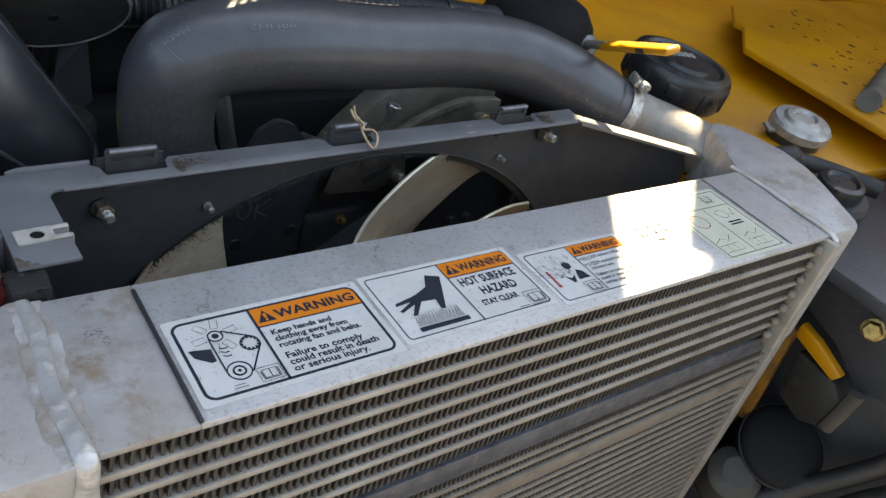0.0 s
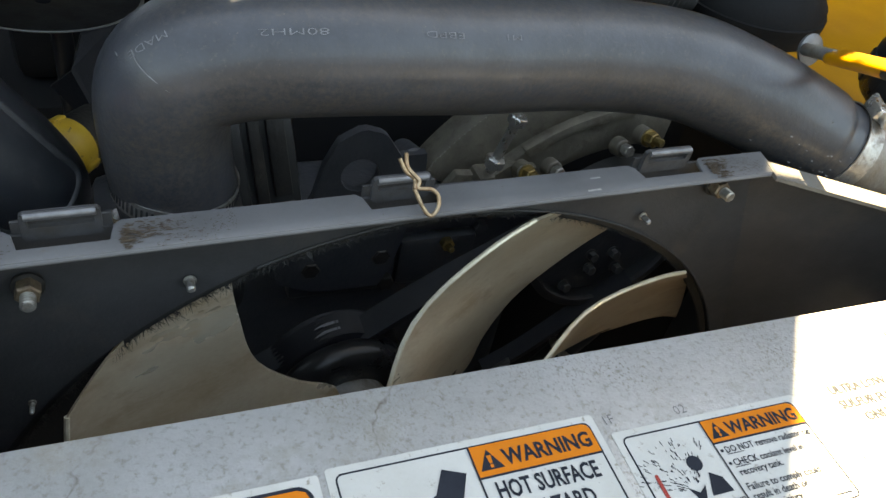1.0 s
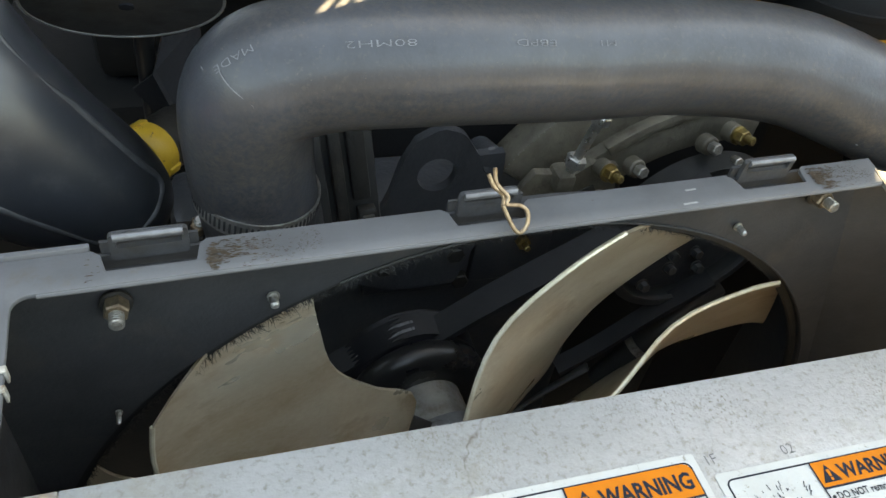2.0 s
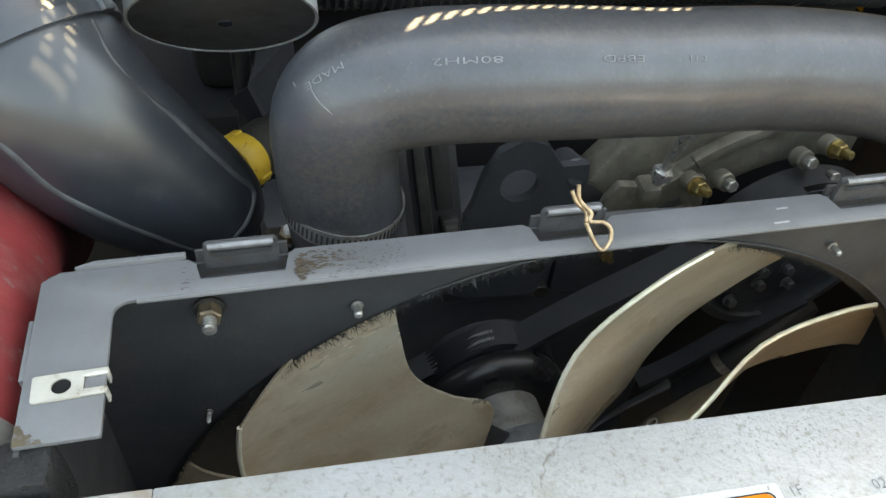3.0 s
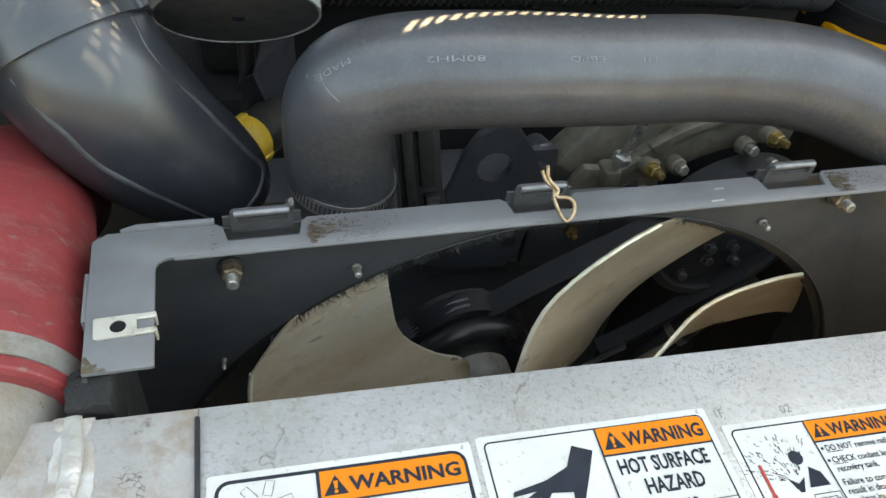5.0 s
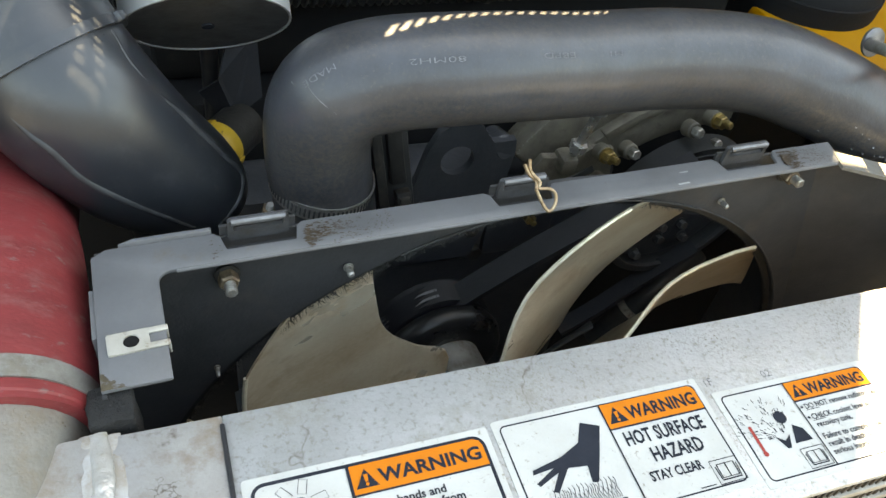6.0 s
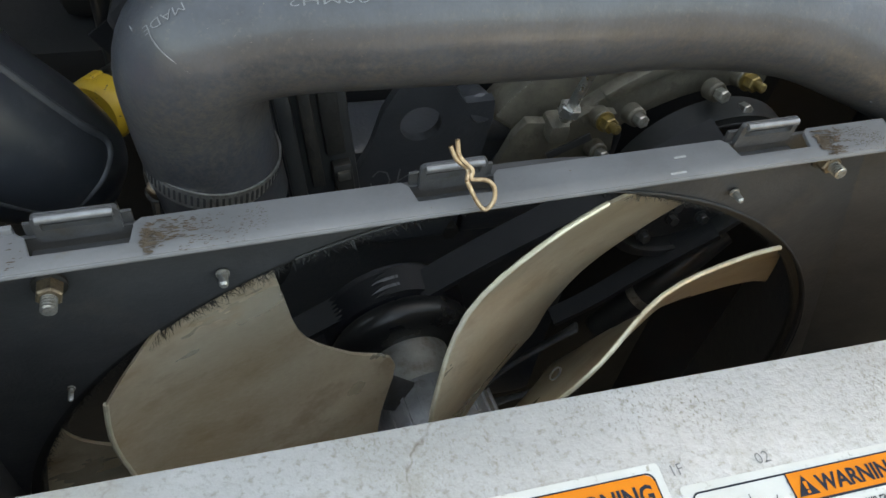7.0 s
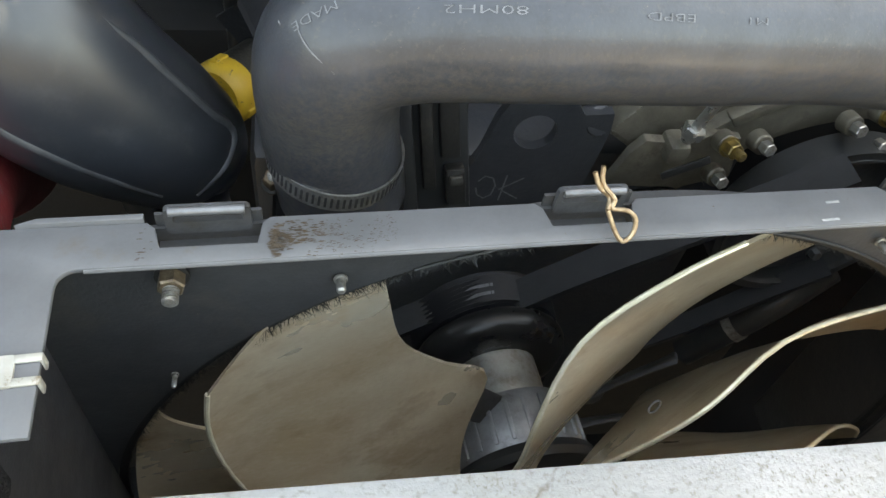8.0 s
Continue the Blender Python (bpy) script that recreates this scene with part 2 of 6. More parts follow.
VINYL_CREAM = material("cream_vinyl", (0.54, 0.54, 0.423), (0.45, 0.45, 0.351), 0.6, 0.0, 30, 900, 0.5, 0.02, (0.3, 0.28, 0.21), 0.63, 230, dirt_width=0.08)
ORANGE = material("orange_ink", (0.72, 0.2, 0.02), (0.62, 0.165, 0.02), 0.6, 0.0, 40, 800, 0.5, 0.02, (0.34, 0.13, 0.05), 0.62, 200, dirt_width=0.1)
INK = material("black_ink", (0.018, 0.021, 0.029), (0.028, 0.032, 0.042), 0.72, 0.0, 60, 900, 0.5, 0.02)
INK_RED = material("red_ink", (0.42, 0.05, 0.05), (0.34, 0.06, 0.05), 0.7, 0.0, 60, 900, 0.5, 0.02)
CHALK = material("faded_white_print", (0.2, 0.205, 0.215), (0.11, 0.113, 0.12), 0.7, 0.0, 300, 900)
PAINT_MARK = material("white_paint_pen", (0.34, 0.34, 0.33), (0.22, 0.22, 0.22), 0.6, 0.0, 300, 900)
CLIP = material("off_white_plated_clip", (0.528, 0.506, 0.4576), (0.4048, 0.374, 0.3256), 0.45, 0.3, 60, 700, 0.5, 0.1, (0.2, 0.15, 0.1), 0.6, 120)
FOAM = material("black_foam_seal", (0.0072, 0.0072, 0.0075), (0.0156, 0.0153, 0.0156), 0.85, 0.0, 160, 500, 0.4, 0.8, (0.07, 0.055, 0.038), 0.62, 60, speck=(0.13, 0.125, 0.12), speck_at=0.66, speck_width=0.1, speck_scale=300)
PIPE = material("grey_green_pipe", (0.11, 0.115, 0.105), (0.075, 0.078, 0.07), 0.5, 0.2, 30, 400, 0.5, 0.1, (0.07, 0.06, 0.05), 0.58, 30, dirt_width=0.15)
CAP_METAL = material("dull_cap_metal", (0.42, 0.41, 0.385), (0.28, 0.265, 0.24), 0.45, 0.6, 60, 600, 0.5, 0.2, (0.2, 0.165, 0.125), 0.52, 60, dirt_width=0.2)
# grey instead of black, as if sun glare washes the fuel lettering out
GREY_INK = material("lifted_grey_ink", (0.058, 0.0585, 0.06), (0.066, 0.0665, 0.068), 0.75, 0.0, 60, 900, 0.5, 0.02)
# sun-bleached print and rust are dull
for m, level in ((RUST, 0.1), (VINYL, 0.25), (ORANGE, 0.08), (INK, 0.08), (INK_RED, 0.08), (GREY_INK, 0.08)):
    m.node_tree.nodes["Principled BSDF"].inputs["Specular IOR Level"].default_value = level
# yellow machine paint darkened, so that the upright looks shaded
SHADED_YELLOW = material("shaded_yellow_paint", (0.3, 0.13, 0.01), (0.17, 0.075, 0.012), 0.5, 0.0, 20, 300, 0.5, 0.1, (0.05, 0.036, 0.024), 0.47, 30, dirt_width=0.2)
CAP_BLACK = material("glossy_black_plastic", (0.012, 0.0125, 0.014), (0.02, 0.02, 0.021), 0.3, 0.0, 30, 400, 0.5, 0.05, (0.035, 0.032, 0.03), 0.64, 30, dirt_width=0.2)
CANISTER = material("grey_canister_paint", (0.45, 0.455, 0.455), (0.35, 0.355, 0.355), 0.4, 0.2, 20, 500, 0.5, 0.05, (0.26, 0.25, 0.24), 0.64, 30)
# near-black colour stands in for shade from parts left out of the bay
SHADE_BLACK = material("shade_black_steel", (0.00375, 0.004, 0.00475), (0.006, 0.0061, 0.0065), 0.75, 0.0, 20, 300, 0.5, 0.2, (0.017, 0.016, 0.0145), 0.6, 20, dirt_width=0.2, spec=0.2)
FLAP = material("black_insulation_cloth", (0.0138, 0.015, 0.0192), (0.0204, 0.0216, 0.0258), 0.7, 0.0, 60, 700, 0.5, 0.3, spec=0.3)
SHADE_BLACK.node_tree.nodes["Principled BSDF"].inputs["Specular IOR Level"].default_value = 0.25
GROUND = material("packed_gravel", (0.13, 0.127, 0.122), (0.09, 0.088, 0.085), 0.9, 0.0, 1.5, 60, 0.5, 0.6, (0.1, 0.095, 0.085), 0.6, 4)
ADDED_WALL = material("dark_added_wall", (0.075, 0.08, 0.09), (0.055, 0.058, 0.065), 0.9, 0.0, 0.8, 12, 0.5, 0.3, (0.06, 0.058, 0.056), 0.6, 2)
HOOD_PAINT = material("black_hood_paint", (0.018, 0.018, 0.019), (0.028, 0.027, 0.026), 0.5, 0.0, 8, 200, 0.5, 0.05, (0.09, 0.08, 0.06), 0.66, 8)


# ---- mesh tools ----
def thing(name, at, label, category, group="", kind=""):
    ob = new(name)
    ob.empty_display_size = 0.02
    ob.location = at
    bpy.context.view_layer.update()
    return tagged(ob, label, category, group, kind)


def part(name, bm, mat, parent=None, label="", smooth=35):
    """Link a bmesh, given in world coordinates, as one mesh under parent."""
    me = bpy.data.meshes.new(name)
    bmesh.ops.recalc_face_normals(bm, faces=bm.faces)
    bm.to_mesh(me)
    bm.free()
    me.materials.append(mat)
    if smooth:
        me.shade_smooth()
        me.set_sharp_from_angle(angle=radians(smooth))
    ob = new(name, me)
    if parent:
        base = Vector(parent.location)
        if parent.parent:
            base = base + parent.parent.location
        me.transform(Matrix.Translation(-base))
        ob.parent = parent
    if label:
        ob["label"] = label
    return ob


def single(name, bm, mat, label, category, group="", kind="", smooth=35):
    return tagged(part(name, bm, mat, None, "", smooth), label, category, group, kind)


def box(x0, x1, y0, y1, z0, z1, bevel=0.0, seg=2):
    bm = bmesh.new()
    bmesh.ops.create_cube(bm, size=1.0, matrix=Matrix.LocRotScale(((x0 + x1) / 2, (y0 + y1) / 2, (z0 + z1) / 2), None, (x1 - x0, y1 - y0, z1 - z0)))
    if bevel:
        bmesh.ops.bevel(bm, geom=bm.edges[:], offset=bevel, segments=seg, affect="EDGES", profile=0.5)
    return bm


def moved(bm, m):
    bmesh.ops.transform(bm, matrix=m, verts=bm.verts[:])
    return bm


def join(*bms):
    out = bmesh.new()
    for b in bms:
        me = bpy.data.meshes.new("join")
        b.to_mesh(me)
        b.free()
        out.from_mesh(me)
        bpy.data.meshes.remove(me)
    return out


def prism(poly, low, high, bevel=0.0, m=None):
    """A polygon in x, y pulled up from z = low to high, then moved by m."""
    bm = bmesh.new()
    vs = [bm.verts.new((x, y, low)) for x, y in poly]
    f = bm.faces.new(vs)
    top = bmesh.ops.extrude_face_region(bm, geom=[f])["geom"]
    bmesh.ops.translate(bm, verts=[v for v in top if isinstance(v, bmesh.types.BMVert)], vec=(0, 0, high - low))
    if bevel:
        bmesh.ops.bevel(bm, geom=bm.edges[:], offset=bevel, segments=2, affect="EDGES", profile=0.5)
    return moved(bm, m) if m else bm


def rounded(x0, x1, y0, y1, r, seg=6):
    out = []
    for cx, cy, a in ((x1 - r, y1 - r, 0), (x0 + r, y1 - r, 90), (x0 + r, y0 + r, 180), (x1 - r, y0 + r, 270)):
        for i in range(seg + 1):
            t = radians(a + 90 * i / seg)
            out.append((cx + r * math.cos(t), cy + r * math.sin(t)))
    return out


def ring(outer, inner, low, high, m=None, bevel=0.0):
    """A plate with a hole: two outlines of as many points, in x, y, from z = low to high."""
    bm = bmesh.new()
    rows = [[bm.verts.new((x, y, z)) for x, y in o] for o, z in ((outer, low), (outer, high), (inner, high), (inner, low))]
    n = len(outer)
    for a, b in ((0, 1), (1, 2), (2, 3), (3, 0)):
        for i in range(n):
            j = (i + 1) % n
            bm.faces.new((rows[a][i], rows[a][j], rows[b][j], rows[b][i]))
    if bevel:
        bmesh.ops.bevel(bm, geom=[e for e in bm.edges if e.calc_face_angle(0) > 0.9], offset=bevel, segments=2, affect="EDGES", profile=0.5)
    return moved(bm, m) if m else bm


def circle(r, n, cx=0.0, cy=0.0, start=0.0):
    return [(cx + r * math.cos(start + 2 * math.pi * i / n), cy + r * math.sin(start + 2 * math.pi * i / n)) for i in range(n)]


def spline(pts, per=8):
    """Catmull-Rom through the points."""
    p = [Vector(q) for q in pts]
    p = [2 * p[0] - p[1]] + p + [2 * p[-1] - p[-2]]
    out = []
    for i in range(1, len(p) - 2):
        for k in range(per):
            t = k / per
            out.append(0.5 * ((2 * p[i]) + (p[i + 1] - p[i - 1]) * t + (2 * p[i - 1] - 5 * p[i] + 4 * p[i + 1] - p[i + 2]) * t * t
                              + (3 * p[i] - p[i - 1] - 3 * p[i + 1] + p[i + 2]) * t ** 3))
    out.append(p[-2])
    return out


def tube(path, radius, seg=16, squash=1.0, up=(0, 0, 1), wobble=0.0, caps=True):
    """A round bar or hose along a path; radius a number or a function of 0..1."""
    bm = bmesh.new()
    rows, n = [], len(path)
    normal = Vector(up)
    for i, c in enumerate(path):
        d = (path[min(i + 1, n - 1)] - path[max(i - 1, 0)]).normalized()
        normal = (normal - d * normal.dot(d)).normalized()
        side = d.cross(normal)
        r = radius(i / (n - 1)) if callable(radius) else radius
        row = []
        for k in range(seg):
            a = 2 * math.pi * k / seg
            w = 1 + wobble * noise.noise(Vector((c.x * 30 + math.cos(a), c.y * 30 + math.sin(a), c.z * 30)))
            row.append(bm.verts.new(c + r * w * (normal * math.cos(a) * squash + side * math.sin(a))))
        rows.append(row)
    for a, b in zip(rows, rows[1:]):
        for k in range(seg):
            bm.faces.new((a[k], a[(k + 1) % seg], b[(k + 1) % seg], b[k]))
    if caps:
        bm.faces.new(rows[0])
        bm.faces.new(rows[-1][::-1])
    return bm


def lathe(profile, m, seg=32):
    """Radius and height pairs turned round z, then moved by m."""
    bm = bmesh.new()
    rows = []
    for r, h in profile:
        rows.append([bm.verts.new((r * math.cos(2 * math.pi * k / seg), r * math.sin(2 * math.pi * k / seg), h)) for k in range(seg)])
    for a, b in zip(rows, rows[1:]):
        for k in range(seg):
            bm.faces.new((a[k], a[(k + 1) % seg], b[(k + 1) % seg], b[k]))
    bm.faces.new(rows[0][::-1])
    bm.faces.new(rows[-1])
    return moved(bm, m)


def along(at, direction, roll=0.0):
    """A matrix whose z points in a direction."""
    return Matrix.Translation(at) @ Vector(direction).to_track_quat("Z", "Y").to_matrix().to_4x4() @ Matrix.Rotation(radians(roll), 4, "Z")


def hexagon(across, h, bevel=0.0009):
    """A hex nut or bolt head whose corners are turned off at the top."""
    r = across / math.sqrt(3)
    bm = bmesh.new()
    rows = [[bm.verts.new((rr * math.cos(math.pi * i / 3), rr * math.sin(math.pi * i / 3), z)) for i in range(6)] for rr, z in ((r, 0), (r, h - bevel), (r * 0.86, h))]
    for a, b in zip(rows, rows[1:]):
        for i in range(6):
            bm.faces.new((a[i], a[(i + 1) % 6], b[(i + 1) % 6], b[i]))
    bm.faces.new(rows[0][::-1])
    bm.faces.new(rows[-1])
    return bm


def fastener(name, at, direction, across, label, mat=None, stud=0.012, stud_r=0.004, washer=True, height=0.007, group=""):
    """A nut with its washer and the end of a threaded stud."""
    mat = mat or STEEL
    m = along(at, direction, 12)
    holder = thing(name, at, label, "fastener", group)
    z = 0.0
    if washer:
        part("washer", moved(prism(circle(across * 0.72, 24), 0, 0.0018, 0.0004), m), GRIME if mat is NUT else mat, holder, "dark grimy washer" if mat is NUT else "")
        z = 0.0018
    part("nut", moved(moved(hexagon(across, height), Matrix.Translation((0, 0, z))), m), mat, holder, "", 20)
    if stud:
        prof = [(stud_r, -0.004)]
        h = z + height - 0.001
        while h < z + height + stud:
            prof += [(stud_r, h), (stud_r, h + 0.0005), (stud_r * 0.74, h + 0.0009)]
            h += 0.0014
        prof += [(stud_r * 0.7, h)]
        part("stud", lathe(prof, m, 20), STEEL if mat is NUT else mat, holder, "", 15)
    return holder


def writing(text, size, at, mat, parent, turn=0.0, align="LEFT", m=None, width=1.0, name="writing", bold=0.02, span=0.0):
    """Flat lettering lying on the xy plane at a place, or moved by m."""
    cu = bpy.data.curves.new("letters", "FONT")
    cu.body, cu.size, cu.align_x, cu.resolution_u, cu.offset = text, size, align, 2, size * bold
    tmp = new("letters", cu)
    bpy.context.view_layer.update()
    me = bpy.data.meshes.new_from_object(tmp.evaluated_get(bpy.context.evaluated_depsgraph_get()))
    bpy.data.objects.remove(tmp)
    bpy.data.curves.remove(cu)
    bm = bmesh.new()
    bm.from_mesh(me)
    bpy.data.meshes.remove(me)
    if span:
        width = span / max(v.co.x for v in bm.verts)
    moved(bm, Matrix.Diagonal((width, 1, 1, 1)))
    moved(bm, m if m else Matrix.Translation(at) @ Matrix.Rotation(radians(turn), 4, "Z"))
    return part(name, bm, mat, parent, "", 0)


def flat(poly, z, mat, parent, name, m=None):
    """A thin printed shape."""
    return part(name, prism(poly, z, z + 0.00012, 0, m), mat, parent, "", 0)


def stroke(pts, width, z, mat, parent, name, closed=False, m=None):
    """A printed line of a given width through points in x, y."""
    bm = bmesh.new()
    p = [Vector((x, y)) for x, y in pts]
    n = len(p)
    rows = []
    for i in range(n):
        a, b = (p[i - 1], p[(i + 1) % n]) if closed else (p[max(i - 1, 0)], p[min(i + 1, n - 1)])
        d = (b - a).normalized()
        nn = Vector((-d.y, d.x)) * width / 2
        rows.append((bm.verts.new((*(p[i] + nn), z)), bm.verts.new((*(p[i] - nn), z))))
    for i in range(n if closed else n - 1):
        a, b = rows[i], rows[(i + 1) % n]
        bm.faces.new((a[0], a[1], b[1], b[0]))
    if m:
        moved(bm, m)
    return part(name, bm, mat, parent, "", 0)


# ---- setting: ground, engine bay, unseen hood panels ----
single("ground", box(-60, 60, -60, 60, -1.2, -1.0), GROUND, "packed brown earth under the machine", "ground", kind="structure", smooth=0)
# unseen wall added to keep the bright horizon out of reflections
single("wall_yard", box(-30, 30, -8.2, -8.0, -1.0, 2.6), ADDED_WALL, "plain dark wall added out of view to hide the horizon", "wall", kind="structure", smooth=0)
# near-black colour stands in for bay shade; back wall also blocks the sun
single("wall_back", box(-0.5, 3.0, 1.05, 1.09, -0.98, 1.5), SHADE_BLACK, "black firewall plate behind the engine", "wall", kind="structure")
single("wall_side", box(-0.36, -0.32, -0.2, 1.05, -0.98, 0.3, 0.004), SHADE_BLACK, "side frame of the machine, black in place of shade", "wall", kind="structure")
single("floor", box(-0.32, 2.2, -0.12, 1.05, -0.98, -0.95), SHADE_BLACK, "black belly pan under the engine", "floor", kind="structure")


def hood():
    """Unseen hood panels behind the engine: gap and louvred slot cut to shape sunlight."""
    y = 0.55
    top = thing("hood", (0.8, y, 0.22), "unseen black hood panels upright behind, gap and slot shaping sunlight", "hood", kind="structure")
    up = Matrix.Translation((0, y, 0)) @ Matrix.Rotation(radians(90), 4, "X")
    part("panel", prism([(-0.6, 0.22), (2.0, 0.22), (2.0, 0.686), (1.5, 0.686), (1.5, 0.668), (0.965, 0.668), (0.965, 0.635), (0.775, 0.70), (0.775, 0.715), (0.672, 0.715), (0.672, 0.65), (0.605, 0.65), (0.605, 0.715), (-0.6, 0.715)], -0.004, 0.0, 0, up), HOOD_PAINT, top)
    part("panel", prism([(-0.6, 0.715), (0.605, 0.715), (0.605, 0.73), (0.672, 0.73), (0.672, 0.715), (0.775, 0.715), (0.775, 0.755), (0.965, 0.70), (0.965, 0.668), (1.5, 0.668), (1.5, 0.768), (1.16, 0.768), (1.16, 0.80), (1.193, 0.80), (1.193, 2.0), (-0.6, 2.0)], -0.004, 0.0, 0, up), HOOD_PAINT, top)
    part("panel", prism([(1.345, 0.768), (1.5, 0.768), (1.5, 0.686), (3.0, 0.686), (3.0, 2.0), (1.23, 2.0), (1.262, 1.236), (1.285, 1.176), (1.262, 1.149), (1.30, 0.981), (1.335, 0.85), (1.345, 0.80)], -0.004, 0.0, 0, up), HOOD_PAINT, top)
    # unseen slotted mask added to break the sun into dashes and dots
    grid = Matrix.Translation((0, y - 0.2, 0)) @ Matrix.Rotation(radians(90), 4, "X")
    part("grille", prism([(0.44, 0.20), (0.82, 0.20), (0.82, 0.252), (0.769, 0.252), (0.634, 0.299), (0.492, 0.299), (0.492, 0.29), (0.468, 0.25), (0.452, 0.25), (0.474, 0.29), (0.474, 0.299), (0.44, 0.299)], -0.0012, 0.0, 0, grid), HOOD_PAINT, top)
    part("grille", prism([(0.44, 0.299), (0.634, 0.299), (0.634, 0.315), (0.769, 0.268), (0.769, 0.252), (0.82, 0.252), (0.82, 0.38), (0.44, 0.38)], -0.0012, 0.0, 0, grid), HOOD_PAINT, top)
    x = 0.634
    while x < 0.769:
        z = 0.307 - 0.348 * (x - 0.634)
        part("slat", moved(box(x, x + 0.0030, z - 0.013, z + 0.013, -0.0010, -0.0002), grid), HOOD_PAINT, top, smooth=0)
        x += 0.0072
    part("slat", prism([(0.4572, 0.249), (0.4632, 0.249), (0.4862, 0.291), (0.4802, 0.291)], -0.0010, -0.0002, 0, grid), HOOD_PAINT, top, smooth=0)
    for k in range(6):
        part("slat", moved(box(0.450, 0.494, 0.2525 + k * 0.0075, 0.2568 + k * 0.0075, -0.0010, -0.0002), grid), HOOD_PAINT, top, smooth=0)
    return top


hood()


# ---- radiator ----
FRONT, REAR = -0.027, 0.074
LEFT, RIGHT = 0.384, 0.964


def fin_strip(x0, x1, z0, z1, pitch):
    """A folded fin between two bars: leaning walls of real thickness in three short rows, each set off by half a fold."""
    bm = bmesh.new()
    thick = pitch * 0.19
    for k in range(3):
        y0, y1 = FRONT + 0.0012 + k * 0.004, FRONT + 0.0046 + k * 0.004
        x, up = x0 + (k % 2) * pitch / 4, True
        while x < x1 - pitch:
            lean = pitch * (0.045 if up else -0.02)
            v = [[bm.verts.new((q + dx, y, z)) for q, z in ((x - lean, z0), (x + lean, z1)) for dx in (0, thick)] for y in (y0, y1)]
            bm.faces.new((v[0][0], v[0][1], v[0][3], v[0][2]))
            bm.faces.new((v[0][0], v[0][2], v[1][2], v[1][0]))
            bm.faces.new((v[0][1], v[1][1], v[1][3], v[0][3]))
            x += pitch / 2
            up = not up
    return bm


def weld(path, r, seed, squash=0.55):
    """An uneven bead of overlapping ripples along a path."""
    pts = spline(path, 40)
    size = lambda t: r * (0.85 + 0.3 * t + 0.24 * noise.noise(Vector((t * 5, seed, 0))) + 0.07 * noise.noise(Vector((t * 16, seed, 3))))
    pts = [p + Vector((noise.noise(p * 50 + Vector((seed, 0, 0))), 0, 0)) * r * 0.16 for p in pts]
    bm = tube(pts, size, 26, squash, wobble=0.1)
    for v in bm.verts:
        v.co += Vector((noise.noise(v.co * 160), noise.noise(v.co * 160 + Vector((5, 0, 0))), noise.noise(v.co * 160 + Vector((0, 5, 0))))) * r * 0.1
    return bm


